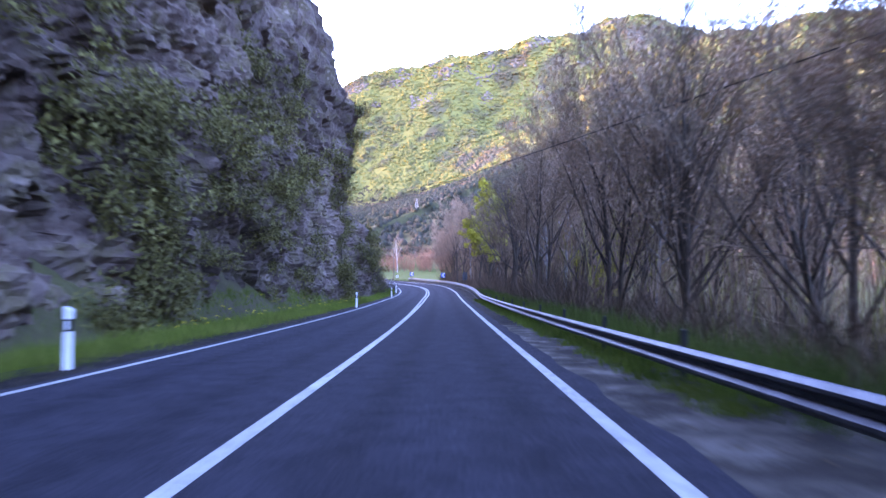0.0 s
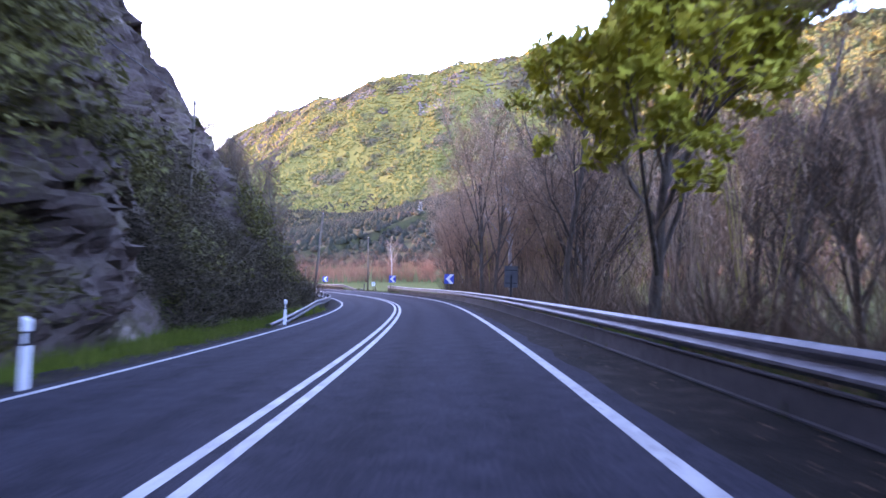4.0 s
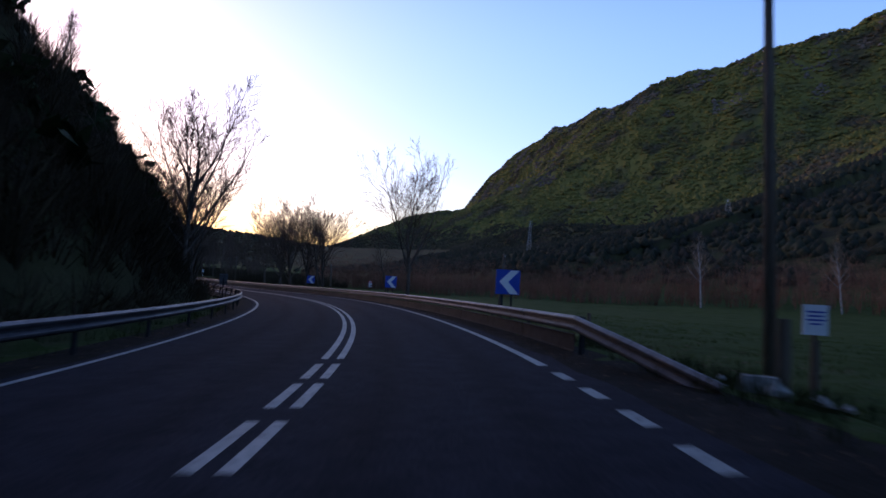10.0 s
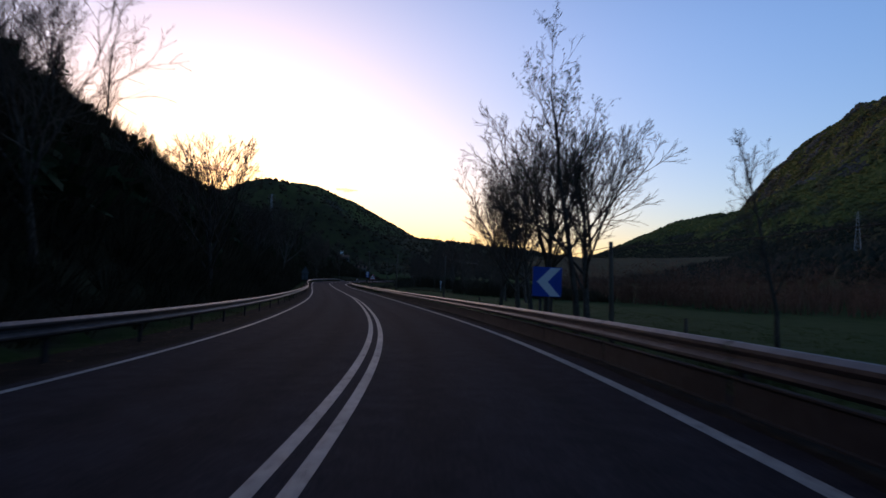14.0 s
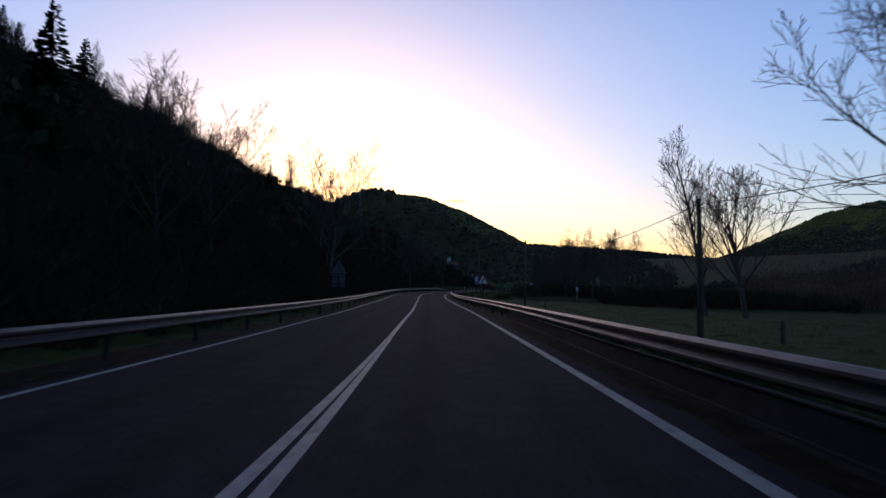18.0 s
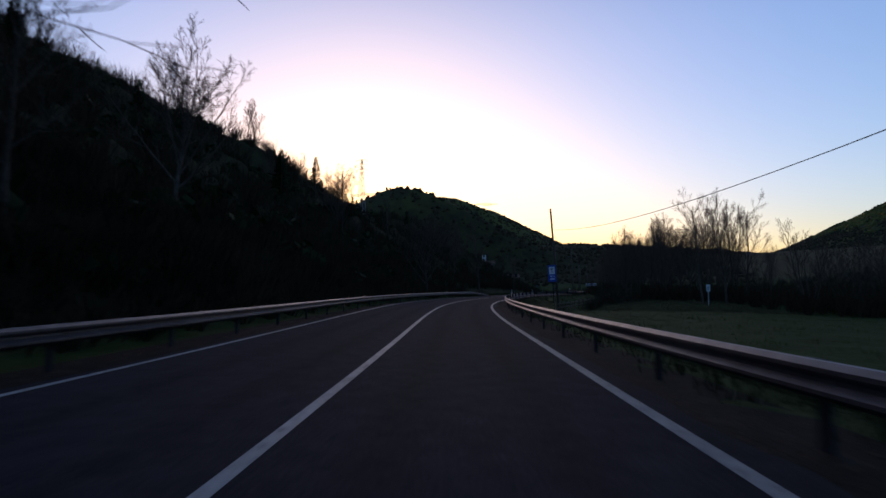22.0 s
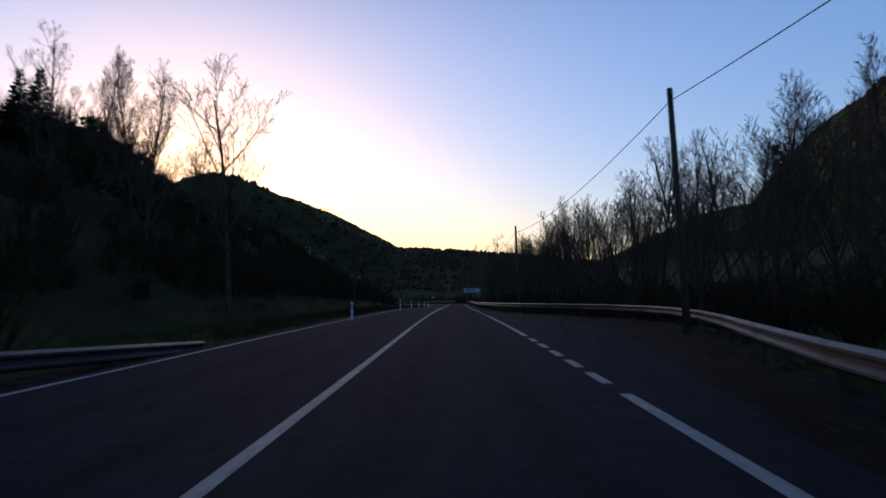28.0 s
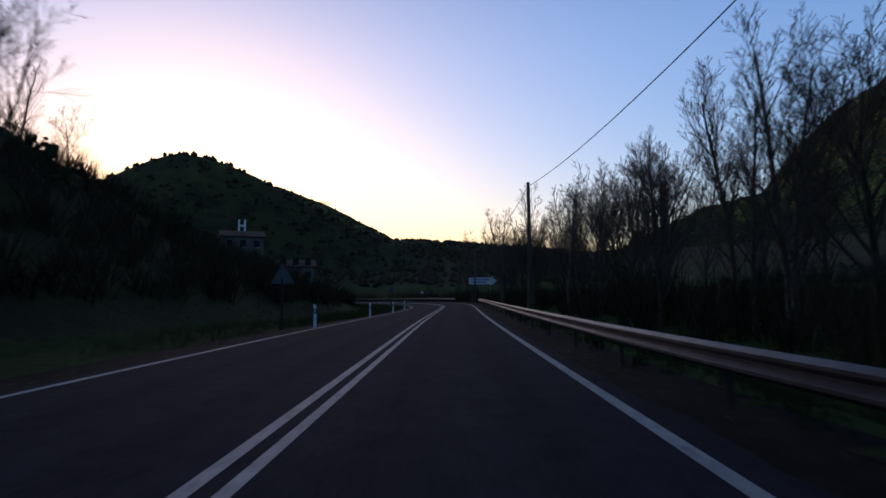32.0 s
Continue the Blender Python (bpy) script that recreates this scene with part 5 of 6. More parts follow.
BUSHLEAF = mat("brown_bush_leaves", [(0.034, 0.026, 0.016), (0.056, 0.042, 0.024), (0.078, 0.060, 0.032)], 2, 0.9, 0, patch=0.3, vary=0.25)
SHRUBS = [shrub_data(i, SHRUBLEAF) for i in range(3)]
BUSHES = [shrub_data(7 + i, BUSHLEAF, 60, 44, 0.034, 0.12, 1.2) for i in range(3)]
rng = random.Random(88)
NESTS = [(rng.uniform(0.12, 0.97), rng.uniform(5, 95)) for _ in range(30)]
for i in range(310):
    sheet = TALL if i < 230 else LOW
    nu, nw = NESTS[i % 30] if i < 190 or i >= 230 else (rng.uniform(0.55, 0.92), rng.uniform(20, 75))
    iu = max(0, min(sheet[0].shape[0] - 1, int((nu + rng.gauss(0, 0.014)) * sheet[0].shape[0])))
    iw = max(4, min(sheet[0].shape[1] - 8, int(nw * sheet[0].shape[1] / 118 + rng.gauss(0, 0.11) * sheet[0].shape[1])))
    x, y, z = (float(q[iu, iw]) for q in sheet)
    ob = thing("shrub", "green-brown shrub growing from a ledge of the cliff", "shrub", Matrix.Translation((x, y, z)) @ pose(0, 0, 0, rng.uniform(-20, 20), rng.uniform(0, 35), rng.uniform(0, 360)), "cliff shrubs")
    k = rng.uniform(0.6, 2.2)
    ob.scale = (k, k, k * 0.9)
    for pn, me in zip(("branchwork", "foliage"), SHRUBS[i % 3]):
        part(pn, me, None, ob)
# brown bushes where the cliff falls back
for i in range(120):
    p = rail_point(rng.uniform(78, 132), -7.0 - 7 * rng.random() ** 1.4)
    z = float(ground_z(np.array([p.x]), np.array([p.y]))[0])
    ob = thing("bush", "brown and dull green bush below the rock buttress", "bush", Matrix.Translation((p.x, p.y, z)) @ pose(0, 0, 0, 0, 0, rng.uniform(0, 360)), "bushes below the buttress")
    k = rng.uniform(1.0, 2.5)
    ob.scale = (k, k, k)
    for pn, me in zip(("branchwork", "foliage"), BUSHES[i % 3]):
        part(pn, me, None, ob)
for s, d, k in ((376, 14.5, 2.3), (379, 16, 2.8), (373.5, 15.5, 1.9), (383, 17.5, 2.4), (352, 12.5, 1.3), (358, 13.5, 1.6)):
    p = rail_point(s, d)
    z = float(ground_z(np.array([p.x]), np.array([p.y]))[0])
    ob = thing("bush", "rounded dull green bush beside the side track", "bush", Matrix.Translation((p.x, p.y, z)) @ pose(0, 0, 0, 0, 0, s * 7), "bushes by the side track")
    ob.scale = (k, k, k * 0.8)
    for pn, me in zip(("branchwork", "foliage"), BUSHES[int(s) % 3]):
        part(pn, me, None, ob)


# ---- delineator posts ----
def delineator(s, d):
    g = at(s, d, 0, 0, 0, True)
    g.translation.z = max(g.translation.z, rail_point(s, d).z - 0.12)
    ob = thing("delineator_post", "white roadside delineator post with a black band", "road post", g, "delineator posts")
    prof = [(-0.06, -0.03), (0.06, -0.03), (0.05, 0.05), (-0.05, 0.05)]

    def shaft(z0, z1, grow=0.0, slant=0.0):
        m = Mesh()
        vs = [(x * (1 + grow), y * (1 + grow), z0) for x, y in prof] + [(x * (1 + grow), y * (1 + grow), z1 + (slant if x < 0 else 0)) for x, y in prof]
        return m.add(vs, [(3, 2, 1, 0), (4, 5, 6, 7), (0, 1, 5, 4), (1, 2, 6, 5), (2, 3, 7, 6), (3, 0, 4, 7)])
    part("shaft", shaft(-0.2, 0.70), WHITE, ob)
    part("band", shaft(0.70, 0.90, 0.01), BLACK, ob, "black band")
    part("cap", shaft(0.90, 1.05, 0.0, 0.05), WHITE, ob)
    part("reflector", Mesh().box((0, -0.035, 0.80), (0.05, 0.012, 0.14)), WHITE, ob, "small pale reflector")
    return ob


for s, d in ((9.6, -4.5), (39.4, -4.12), (67.7, -4.2), (83.6, -4.4), (406.3, -3.8), (434.1, -3.8), (456.0, -4.2), (472.0, -4.2), (486.0, -4.2), (498.0, -4.2)):
    delineator(s, d)


# ---- wooden utility poles and their cable ----
def utility_pole(x, y, h, lean=0.0, turn=0.0, r=0.13):
    z = float(ground_z(np.array([x]), np.array([y]))[0])
    m = Matrix.Translation((x, y, z)) @ pose(0, 0, 0, 0, lean, turn)
    ob = thing("utility_pole", "weathered wooden utility pole with a steel bracket", "utility pole", m, "utility poles along the valley")
    part("pole", Mesh().tube([(0, 0, -0.8), (0.01, 0, h * 0.5), (0, 0.02, h)], [r, r * 0.85, r * 0.68], 9), WOODPOLE, ob, smooth=True)
    br = part("bracket", Mesh().box((0, 0, h - 0.28), (0.06, 0.34, 0.05)), STEEL_DULL, ob)
    part("lower_bracket", Mesh().box((0, 0.0, h - 0.52), (0.05, 0.30, 0.04)), STEEL_DULL, ob)
    for yy in (-0.16, 0.16):
        part("insulator", Mesh().tube([(0, yy, h - 0.25), (0, yy, h - 0.19), (0, yy, h - 0.12)], [0.022, 0.04, 0.02], 7), CONC, br)
    return m @ Vector((0, 0, h - 0.22))


def cable(a, b, sag, r=0.015, label="black cable strung between wooden poles"):
    n = 16
    pts = [a.lerp(b, i / n) - Vector((0, 0, sag * 4 * (i / n) * (1 - i / n))) for i in range(n + 1)]
    ob = part("overhead_cable", Mesh().tube(pts, [r] * (n + 1), 5), CABLE)
    return tagged(ob, label, "cable", "overhead cables")


def sd(s, d):
    p = rail_point(s, d)
    return p.x, p.y


tops = [utility_pole(*q) for q in (
    (12.5, 6.0, 11.0, 0, 0), (-11.6, 117.0, 8.8, 4.0, 10), (-10.5, 150.2, 8.8, -1.5, 20), (-26.0, 175.7, 4.6, 3.0, 40), (-57.0, 198.0, 4.4, -2.0, 40), (-96.5, 221.0, 5.9, 0, 60), (-132.0, 239.0, 7.6, 0, 60),
    (-174.8, 260.75, 9.9, -3.6, 60), (-210.1, 290.0, 8.1, -1.6, 50), (-237.8, 313.4, 8.2, -1.2, 50), (-262.9, 333.8, 7.2, 0, 50), (-304.0, 370.0, 7.2, 0, 50), (-345.0, 410.0, 7.2, 0, 50))]
LOWER = {6: 1.5, 7: 1.8, 8: 0.2, 9: 0.4}     # poles on which the cable is tied below the top
ties = [p - Vector((0, 0, LOWER.get(i, 0.0))) for i, p in enumerate(tops)]
for i, (a, b) in enumerate(zip(ties[:-1], ties[1:])):
    if i not in (0, 2):
        cable(a, b, 0.35 + 0.01 * (a - b).length)
low = [utility_pole(-8.85, 57.25, 9.1, 3.5, 135, 0.11), utility_pole(-12.75, 90.9, 6.6, 0, 0, 0.10)]
cable(tops[0] - Vector((0, 0, 1.3)), low[0] - Vector((0, 0, 1.3)), 0.15, 0.02, "thin black cable crossing above the road")
cable(low[0], low[1], 0.4, 0.02, "thin black cable along the cliff")
cable(low[1], tops[1], 0.4, 0.02, "thin black cable along the cliff")


# ---- lattice pylons ----
PYLON = mat("pale_pylon_steel", [(0.30, 0.30, 0.31), (0.42, 0.42, 0.43)], 2, 0.6, 0, metal=0.3, patch=0.15)


def pylon(x, y, h, turn, w=1.6, arms=3, sunk=0.6):
    z = float(ground_z(np.array([x]), np.array([y]))[0])
    ob = thing("pylon", "grey steel lattice power pylon", "pylon", Matrix.Translation((x, y, z - sunk)) @ pose(0, 0, 0, 0, 0, turn), "power pylons")
    legs = [(-1, -1), (1, -1), (1, 1), (-1, 1)]
    t = max(0.035, h * 0.0028)

    def corner(i, f):
        k = w * (1 - 0.82 * f)
        return Vector((legs[i][0] * k / 2, legs[i][1] * k / 2, f * h))
    for i in range(4):
        part("leg", Mesh().tube([corner(i, 0), corner(i, 1)], [t * 1.4, t], 4), PYLON, ob)
    n = 11
    for q in range(n):
        f0, f1 = q / n, (q + 1) / n
        m = Mesh()
        for i in range(4):
            j = (i + 1) % 4
            m.tube([corner(i, f0), corner(j, f1)], [t * 0.6] * 2, 3, False)
            m.tube([corner(j, f0), corner(i, f1)], [t * 0.6] * 2, 3, False)
        part("bracing", m, PYLON, ob)
    for k in range(arms):
        zz = h * (0.985 - 0.075 * k)
        arm = part("crossarm", Mesh().tube([(-1.5, 0, zz), (0, 0, zz + 0.25), (1.5, 0, zz)], [t * 0.7, t, t * 0.7], 4), PYLON, ob)
        for xx in (-1.45, 1.45):
            part("insulator", Mesh().tube([(xx, 0, zz), (xx, 0, zz - 0.55)], [t * 0.9, t * 0.6], 5), CONC, arm)
    return ob


def pylon_top(x, y, top, turn, w):
    z = float(ground_z(np.array([x]), np.array([y]))[0])
    return pylon(x, y, max(9.0, top - z + 0.6), turn, w)


pylon_top(-17, 500, 46, 20, 3.6)
pylon_top(-150, 560, 50, 20, 3.4)
pylon_top(-230, 228, 35.0, 40, 1.9)
pylon_top(-260.5, 269, 29.6, 40, 1.7)


# ---- writing ----
def letters(text, size, material, parent, m, label):
    cu = bpy.data.curves.new("lettering", 'FONT')
    cu.body, cu.size, cu.align_x, cu.align_y, cu.extrude, cu.offset = text, size, 'CENTER', 'CENTER', 0.002, 0.008
    tmp = new("lettering", cu)
    bpy.context.view_layer.update()
    me = bpy.data.meshes.new_from_object(tmp.evaluated_get(bpy.context.evaluated_depsgraph_get()))
    bpy.data.objects.remove(tmp)
    me.materials.clear()
    me.materials.append(material)
    return part("lettering", me, None, parent, label, m=m)


FACE = pose(0, 0, 0, 90, 0, 0)     # text upright, read from the road


def panel(x0, x1, z0, z1, y0=-0.012, y1=0.012):
    return Mesh().prism([(x0, z0), (x1, z0), (x1, z1), (x0, z1)], y0, y1)


def sign_base(s, d, name, label, top, lean=0.0, turn=0.0, category="road sign", group=""):
    g = at(s, d, 0, turn, lean, True)
    h = rail_point(s, 4.0).z + top - g.translation.z
    return thing(name, label, category, g, group), h


# kilometre marker
km, h = sign_base(184.3, 5.0, "kilometre_marker", "red and white kilometre marker plate on a post", 1.30, turn=-6)
part("plate", panel(-0.21, 0.21, h - 0.36, h + 0.34), RED, km, "red plate")
part("field", panel(-0.19, 0.19, h - 0.33, h + 0.13, -0.018, -0.0125), WHITE, km, "white lower field")
letters("127", 0.27, BLACK, km, Matrix.Translation((0, -0.022, h - 0.19)) @ FACE, "black kilometre number")
part("caption_bar", panel(-0.14, 0.14, h + 0.20, h + 0.28, -0.018, -0.0125), WHITE, km, "pale unreadable road name")
part("caption_bar", panel(-0.08, 0.08, h + 0.0, h + 0.06, -0.022, -0.0185), BLACK, km, "small dark unreadable line")
part("post", Mesh().box((0, 0.04, (h - 0.36) / 2 - 0.1), (0.06, 0.04, h + 0.3)), STEEL_DULL, km)

for ob in km.children:      # a small plate
    ob.matrix_basis = Matrix.Translation((0, 0, h * 0.30)) @ Matrix.Diagonal((0.70, 1, 0.70, 1)) @ ob.matrix_basis
part("stake", Mesh().box((0, 0.045, h * 0.3), (0.05, 0.03, h * 0.9)), STEEL_DULL, km)

# bend warning triangles
def warning(s, d, top, side=0.9, turn=0.0, label="red-bordered triangular bend warning sign on a post"):
    ob, h = sign_base(s, d, "warning_sign", label, top, turn=turn)
    a = side / 2
    hh = side * 0.866
    def tri(k, y0, y1):
        return Mesh().prism([(-a * k, h - hh / 3 * k), (a * k, h - hh / 3 * k), (0, h + hh * 2 / 3 * k)], y0, y1)
    part("border", tri(1.0, -0.012, 0.012), RED, ob, "red border")
    part("field", tri(0.74, -0.018, -0.0125), WHITE, ob, "white field")
    k = side / 0.9
    arrow = [(-0.10, -0.16), (-0.03, -0.16), (-0.03, -0.03), (0.0, 0.05), (0.05, 0.08), (0.05, 0.02), (0.14, 0.12), (0.05, 0.20), (0.05, 0.15), (-0.03, 0.12), (-0.08, 0.05), (-0.10, -0.03)]
    part("arrow", Mesh().prism([(x * k, h + z * k * 0.95) for x, z in arrow], -0.023, -0.0185), BLACK, ob, "black bend arrow")
    part("post", Mesh().box((0, 0.045, (h + 0.1) / 2 - 0.2), (0.08, 0.05, h + 0.5)), STEEL_DULL, ob)
    return ob


warning(286.3, 5.75, 2.12, 1.05, -3)
warning(552.0, 6.2, 1.9, 0.9, -30)

# blue service sign
sv, h = sign_base(342.9, 8.7, "service_sign", "tall blue restaurant sign with white symbol field and arrow", 2.56, turn=-4, lean=-2.5)
part("panel", panel(-0.45, 0.45, h - 0.85, h + 0.85, -0.02, 0.02), BLUE, sv)
part("symbol_field", panel(-0.31, 0.31, h - 0.08, h + 0.68, -0.026, -0.0205), WHITE, sv, "white symbol field")
for sg in (-1, 1):
    head = [(-0.035, 0.0), (-0.012, -0.05), (0.012, -0.05), (0.035, 0.0), (0.045, 0.09), (0.03, 0.15), (-0.03, 0.15), (-0.045, 0.09)]
    m = Mesh().prism([(x, z + 0.10) for x, z in head], -0.0025, 0.0025).prism([(-0.012, 0.06), (-0.022, -0.26), (0.022, -0.26), (0.012, 0.06)], -0.0025, 0.0025)
    part("fork" if sg < 0 else "spoon", m, BLACK, sv, m=Matrix.Translation((0, -0.030 - 0.006 * (sg > 0), h + 0.32)) @ pose(0, 0, 0, 0, sg * 26, 0))
letters("250 m.", 0.20, WHITE, sv, Matrix.Translation((0.02, -0.023, h - 0.30)) @ FACE, "white distance lettering")
part("arrow", Mesh().prism([(-0.27, h - 0.58), (-0.10, h - 0.45), (-0.10, h - 0.525), (0.27, h - 0.525), (0.27, h - 0.635), (-0.10, h - 0.635), (-0.10, h - 0.71)], -0.026, -0.0205), WHITE, sv, "white arrow pointing left")
for x0, x1, z0, z1 in ((-0.47, 0.47, h + 0.852, h + 0.88), (-0.47, 0.47, h - 0.88, h - 0.852), (-0.48, -0.452, h - 0.852, h + 0.852), (0.452, 0.48, h - 0.852, h + 0.852)):
    part("rim", panel(x0, x1, z0, z1, -0.025, 0.025), GREY, sv)
for ob in sv.children:      # the panel is somewhat smaller than the standard size
    mb = ob.matrix_basis
    ob.matrix_basis = Matrix.Translation((0, 0, h * 0.16)) @ Matrix.Diagonal((0.78, 1, 0.86, 1)) @ mb
part("post", Mesh().tube([(0.02, 0.05, -0.5), (0.02, 0.05, h + 0.5)], [0.045, 0.045], 8), STEEL_DULL, sv)

# white notice in the meadow opening
nb, h = sign_base(149.3, 9.5, "notice_board", "small white notice board with blue print in the meadow entrance", 0.95, turn=-10)
part("panel", panel(-0.24, 0.24, h - 0.30, h + 0.30), WHITE, nb)
for z, w in ((0.14, 0.18), (0.06, 0.15), (-0.02, 0.18), (-0.10, 0.11)):
    part("text_bar", panel(-w, w, h + z, h + z + 0.035, -0.018, -0.0125), BLUE, nb, "line of unreadable blue print")
part("post", Mesh().box((0, 0.05, h / 2 - 0.2), (0.07, 0.07, h + 0.5)), WOODPOLE, nb)

# marker in the field
fm, h = sign_base(378.5, 28.0, "field_marker", "slim white marker plate on a thin post in the meadow", 1.0)
part("plate", panel(-0.25, 0.25, h - 0.35, h + 0.55), WHITE, fm)
part("mark", panel(-0.16, 0.16, h + 0.12, h + 0.22, -0.018, -0.0125), BLACK, fm, "dark unreadable line")
part("mark", panel(-0.16, 0.16, h - 0.12, h - 0.02, -0.018, -0.0125), BLACK, fm, "dark unreadable line")
part("post", Mesh().tube([(0, 0.03, -0.4), (0, 0.03, h)], [0.05, 0.05], 7), WHITE, fm)


# backs of signs that face the other way
def back_sign(s, d, top, shapes, label, turn=0.0):
    ob, h = sign_base(s, d, "sign_back", label, top, turn=turn)
    for shape in shapes:
        if shape[0] == "tri":
            _, zc, a = shape
            part("plate", Mesh().prism([(-a, h + zc - a * 0.58), (a, h + zc - a * 0.58), (0, h + zc + a * 1.15)], -0.012, 0.012), GREY, ob)
        else:
            _, zc, a, b = shape
            part("plate", panel(-a, a, h + zc - b, h + zc + b), GREY, ob)
            for k in (-0.6, 0.6):
                part("clamp", panel(-a * 0.9, a * 0.9, h + zc + b * k - 0.02, h + zc + b * k + 0.02, -0.03, -0.0125), STEEL_DULL, ob)
    part("post", Mesh().box((0, -0.05, h / 2 - 0.2), (0.08, 0.05, h + 0.6)), STEEL_DULL, ob)
    return ob


back_sign(91.4, 6.0, 1.75, [("rect", 0, 0.36, 0.58)], "grey back of a rectangular road sign on a post")
back_sign(189.4, -5.4, 1.05, [("rect", 0, 0.30, 0.42)], "grey back of a small road sign behind the guard rail")
back_sign(274.8, -5.1, 2.0, [("tri", 0.55, 0.55), ("rect", -0.25, 0.42, 0.42)], "grey backs of a triangular and a square sign")
back_sign(456.0, -5.6, 1.9, [("tri", 0.2, 0.5)], "grey back of a triangular sign beside the road")
back_sign(497.0, -5.6, 1.9, [("rect", 0, 0.3, 0.3)], "grey back of a small sign at the far bend")

# arrow-shaped direction board at the far bend
db, h = sign_base(520.0, 6.8, "direction_board", "pale arrow-shaped direction board on two posts", 3.3, turn=-6)
part("board", Mesh().prism([(-2.0, h - 0.5), (1.3, h - 0.5), (1.3, h - 0.7), (2.2, h), (1.3, h + 0.7), (1.3, h + 0.5), (-2.0, h + 0.5)], -0.03, 0.03), WHITE, db)
part("text_bar", panel(-1.7, 1.0, h + 0.10, h + 0.25, -0.04, -0.0305), BLUE, db, "line of unreadable blue lettering")
part("text_bar", panel(-1.7, 0.6, h - 0.25, h - 0.10, -0.04, -0.0305), BLUE, db, "line of unreadable blue lettering")
for x in (-1.2, 1.0):
    part("post", Mesh().box((x, 0.08, h / 2 - 0.3), (0.10, 0.08, h + 0.8)), STEEL_DULL, db)

# ---- meadow entrance: turned-down rail end, stub, stones and posts ----
a, b = rail_point(149.6, 4.75), rail_point(145.2, 5.2)
end = thing("rail_terminal", "guard rail end turned down into the ground", "guard rail", None, "roadside guard rails")
for i in range(2):
    p, q = a.lerp(b, i / 2), a.lerp(b, (i + 1) / 2)
    zp, zq = (0.56, 0.26) if i == 0 else (0.26, -0.06)
    mm = span(q + Vector((0, 0, zq)), p + Vector((0, 0, zp)))
    part("beam", BEAM, None, end, m=mm @ Matrix.Diagonal((1, (p - q).length / 4.04, 1, 1)))
part("post", POST, None, end, m=Matrix.Translation(a + Vector((0.1, 0, -0.2))))
rng = random.Random(5)


def stone(x, y, size, label="pale broken concrete lump in the dirt", name="stone"):
    z = float(ground_z(np.array([x]), np.array([y]))[0])
    vs, fs = crown_clump(rng, size)
    ob = part(name, Mesh().add([(p, q * 0.8, r * 0.55) for p, q, r in vs], fs), CONC, m=Matrix.Translation((x, y, z + 0.05)) @ pose(0, 0, 0, 0, 0, rng.uniform(0, 360)))
    return tagged(ob, label, "stone", "stones in the meadow entrance")


for s, d, r in ((145.0, 5.7, 0.20), (144.6, 6.0, 0.14), (144.5, 6.2, 0.10), (141, 6.0, 0.08), (139.5, 7.5, 0.10), (146, 5.6, 0.08), (140.2, 5.2, 0.06)):
    stone(*sd(s, d), r)
blk = thing("concrete_block", "toppled pale concrete kerb block", "concrete block", at(145.4, 5.75, 0.10, 70, 0, True))
part("body", Mesh().box((0, 0, 0), (0.22, 0.46, 0.2), None, 0.85), CONC, blk)


def wooden_post(s, d, h=1.1):
    ob = part("fence_post", Mesh().tube([(0, 0, -0.4), (0.01, 0, h * 0.6), (0, 0, h)], [0.10, 0.095, 0.085], 8), WOODPOLE, m=at(s, d, 0, 0, 0, True))
    return tagged(ob, "short weathered wooden fence post", "fence post", "meadow fence posts")


for s, d in ((146.2, 6.6), (137.2, 7.2), (150.5, 10.5), (165, 12), (190, 14), (215, 16), (240, 16), (262, 17), (300, 14)):
    wooden_post(s, d)

# ---- side road rail and fence beyond the blue sign ----
fence = thing("wooden_fence", "low wooden post and rail fence by the side track", "fence")
for i in range(9):
    p = at(344 + i * 2.4, 9.0 + i * 0.5, 0, 0, 0, True)
    part("post", Mesh().box((0, 0, 0.4), (0.10, 0.10, 1.2)), WOODPOLE, fence, m=p)
    if i < 8:
        q = at(344 + (i + 1) * 2.4, 9.0 + (i + 1) * 0.5, 0, 0, 0, True)
        for z in (0.5, 0.85):
            u = span(p.translation + Vector((0, 0, z)), q.translation + Vector((0, 0, z)))
            part("rail", Mesh().box((0, 1.2, 0), (0.05, 2.5, 0.09)), WOODPOLE, fence, m=u)

# ---- hillside guest house ----
RENDER_W = mat("grey_render", [(0.10, 0.09, 0.08), (0.16, 0.145, 0.13)], 0.8, 0.9, 0.2, 8, patch=0.15)
TILE = mat("roof_tiles", [(0.14, 0.075, 0.05), (0.22, 0.12, 0.085)], 2, 0.9, 0.3, 10, patch=0.2)
GLASS = mat("dark_glass", [(0.015, 0.017, 0.02), (0.03, 0.033, 0.04)], 1, 0.1, 0, patch=0.1)


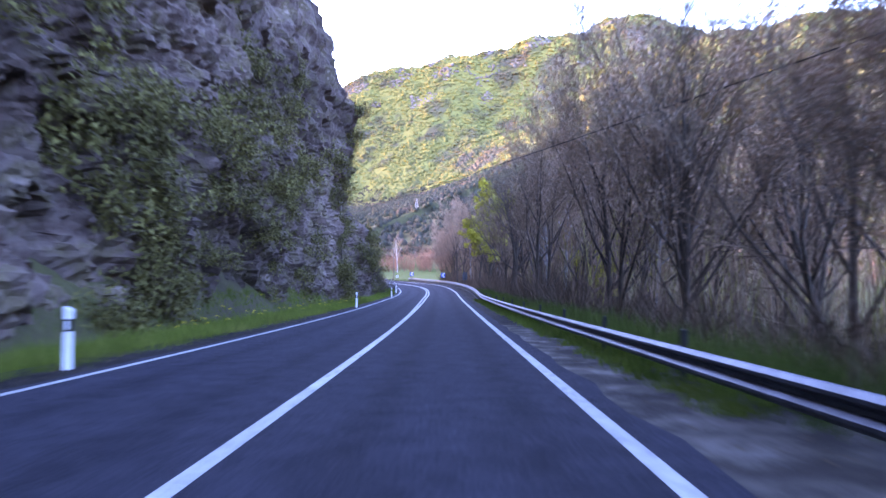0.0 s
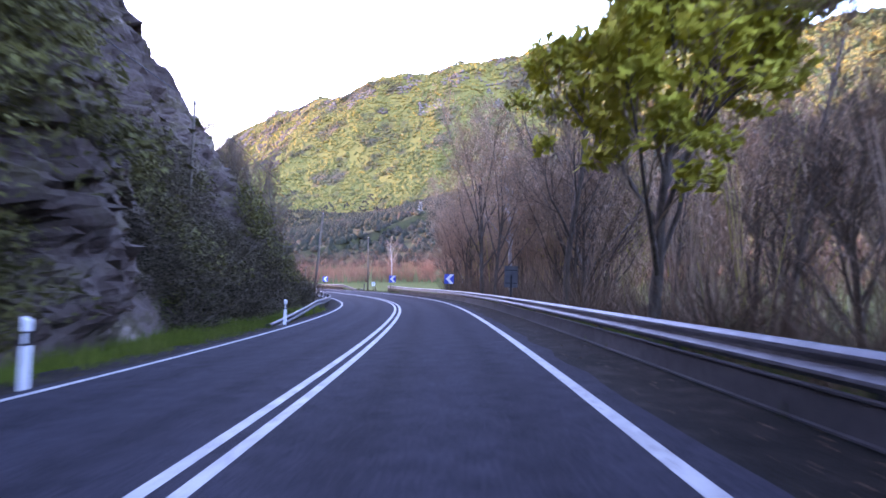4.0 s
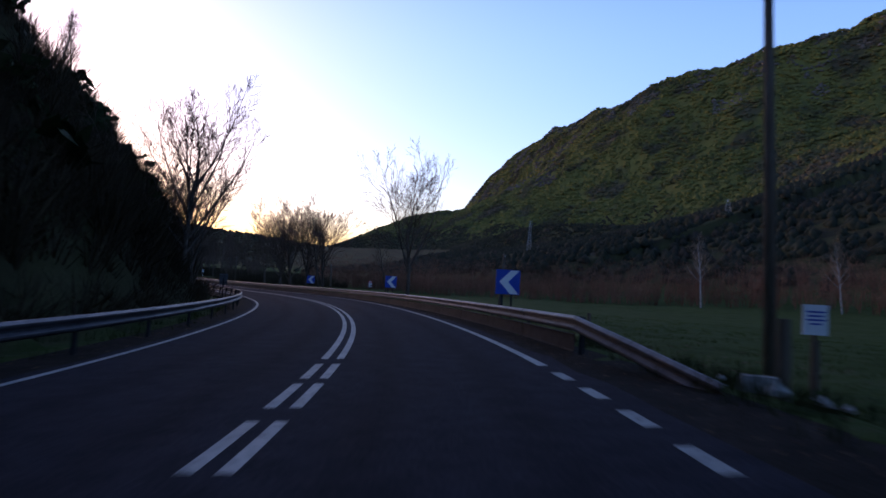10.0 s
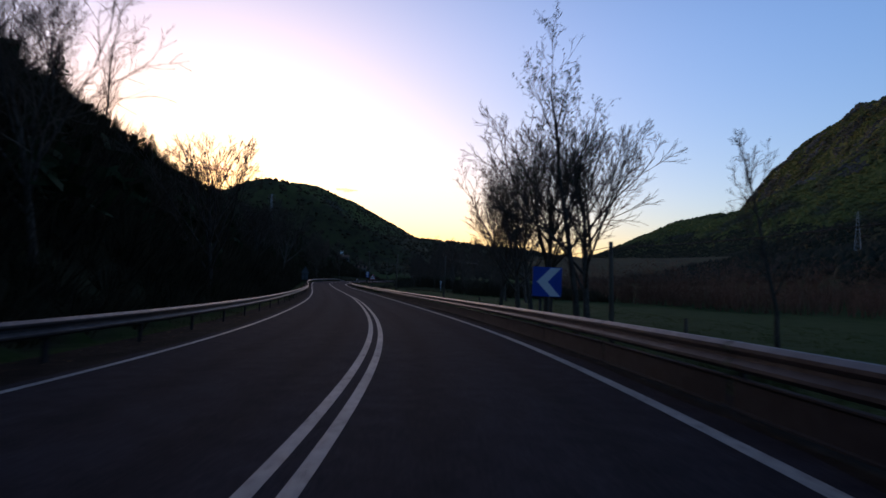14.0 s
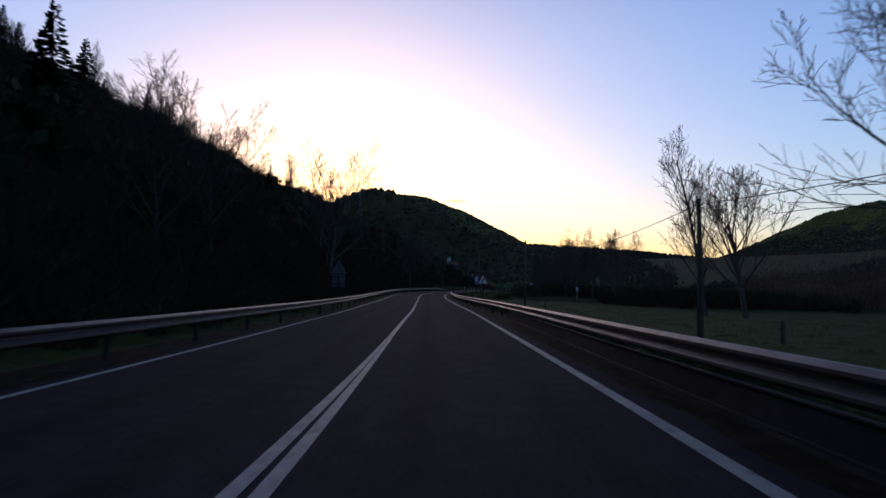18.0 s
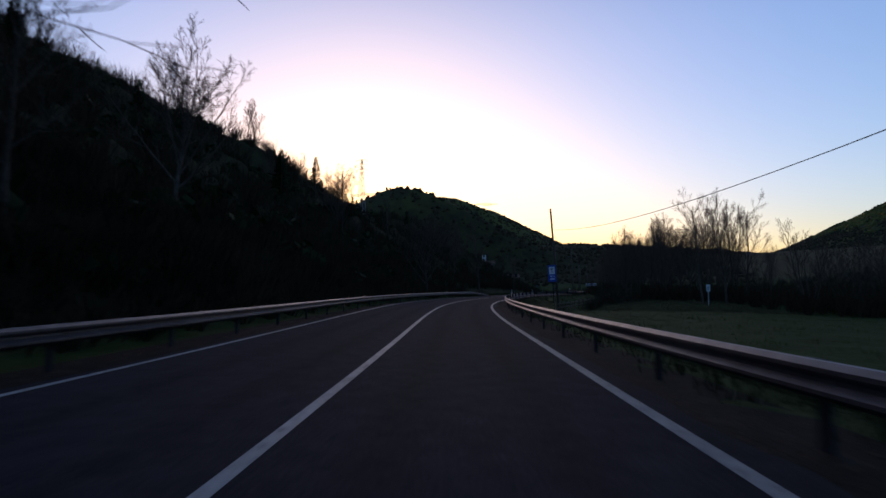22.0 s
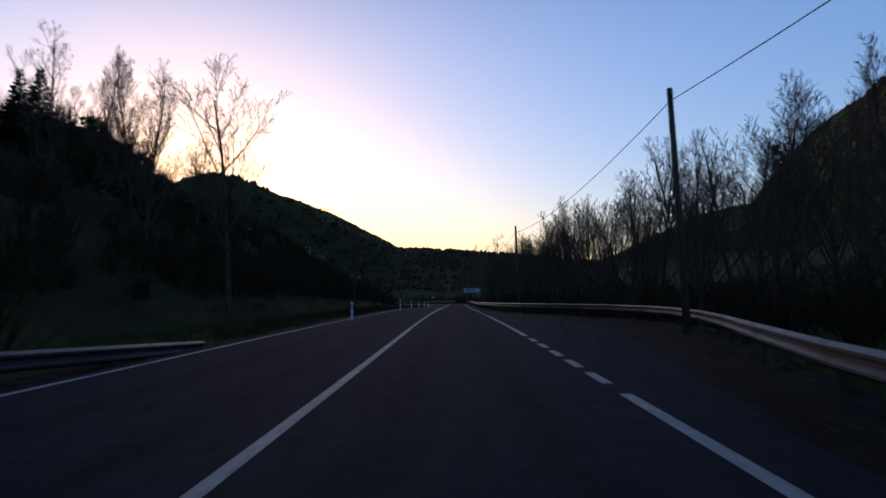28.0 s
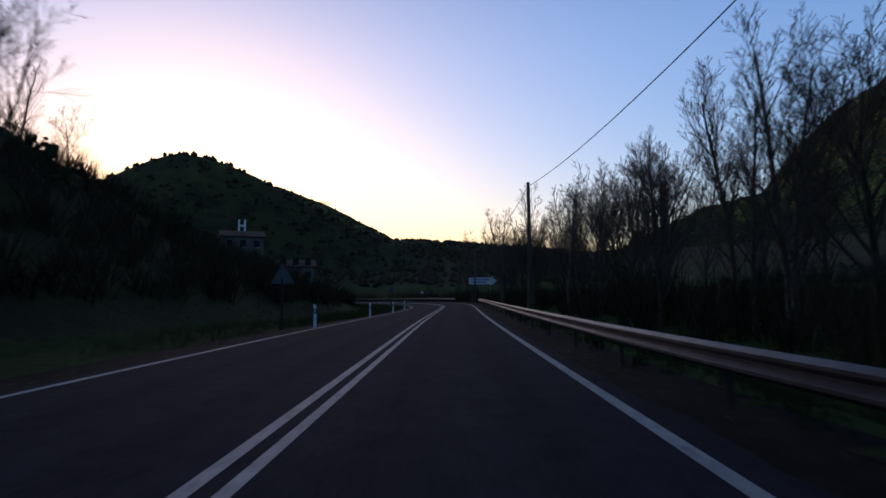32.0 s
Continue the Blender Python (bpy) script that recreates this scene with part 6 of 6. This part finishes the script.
def guest_house(x, y, turn, w, dpt, hgt, sign=False):
    z = float(ground_z(np.array([x]), np.array([y]))[0])
    ob = thing("guest_house" if sign else "house", "weathered grey hillside house with a shallow tiled roof", "house", Matrix.Translation((x, y, z)) @ pose(0, 0, 0, 0, 0, turn), "houses on the western hillside")
    part("wall", Mesh().box((0, 0, hgt / 2 - 1.5), (w, dpt, hgt + 3)), RENDER_W, ob)
    part("roof", Mesh().add([(-w / 2 - 0.5, -dpt / 2 - 0.5, hgt), (w / 2 + 0.5, -dpt / 2 - 0.5, hgt), (w / 2 + 0.5, dpt / 2 + 0.5, hgt), (-w / 2 - 0.5, dpt / 2 + 0.5, hgt), (-w / 2 - 0.5, 0, hgt + 1.5), (w / 2 + 0.5, 0, hgt + 1.5)],
                            [(0, 1, 5, 4), (2, 3, 4, 5), (0, 4, 3), (1, 2, 5), (3, 2, 1, 0)]), TILE, ob)
    for i in range(3):
        for k in range(2):
            win = part("window", Mesh().box((-w / 3 + i * w / 3, -dpt / 2 - 0.02, 1.5 + k * 2.6), (1.1, 0.06, 1.4)), GLASS, ob)
            part("frame", Mesh().box((-w / 3 + i * w / 3, -dpt / 2 - 0.03, 0.76 + k * 2.6), (1.3, 0.16, 0.10)), CONC, win)
    if sign:
        part("roof_sign", Mesh().box((-0.6, 0, hgt + 2.6), (0.35, 0.2, 2.6)).box((0.6, 0, hgt + 2.6), (0.35, 0.2, 2.6)).box((0, 0, hgt + 2.6), (0.9, 0.2, 0.35)), WHITE, ob, "large white H on the roof")
    return ob


guest_house(-364.0, 360.5, 72, 8, 7, 5.6, True)
guest_house(-352.0, 366.5, 66, 7, 6, 3.2)


# ---- small sunset clouds far behind the ridge ----
CLOUD = bpy.data.materials.new("sunset_cloud")
CLOUD.use_nodes = True
cb = CLOUD.node_tree.nodes["Principled BSDF"]
cb.inputs["Base Color"].default_value = (0.5, 0.4, 0.35, 1)
# the sunset's light on the clouds is put in as their own orange emission
cb.inputs["Emission Color"].default_value = (1.0, 0.50, 0.22, 1)
cb.inputs["Emission Strength"].default_value = 0.42
for az, el, w in ((72.2, 9.55, 110), (59.9, 8.62, 90)):
    cr = random.Random(int(az))
    m = Mesh()
    for k in range(16):
        vs, fs = crown_clump(cr, w * cr.uniform(0.10, 0.2))
        ox, oz = cr.gauss(0, 0.33) * w, cr.gauss(0, 0.05) * w
        m.add([(x * 2.2 + ox, y, z * 0.38 + oz) for x, y, z in vs], fs)
    far = 4200.0
    x, y = -100 - math.sin(radians(az)) * far, 200 + math.cos(radians(az)) * far
    ob = part("sunset_cloud", m, CLOUD, m=Matrix.Translation((x, y, far * math.tan(radians(el)))) @ pose(0, 0, 0, 0, 0, az))
    tagged(ob, "small orange sunset cloud low behind the ridge", "cloud", kind="structure")
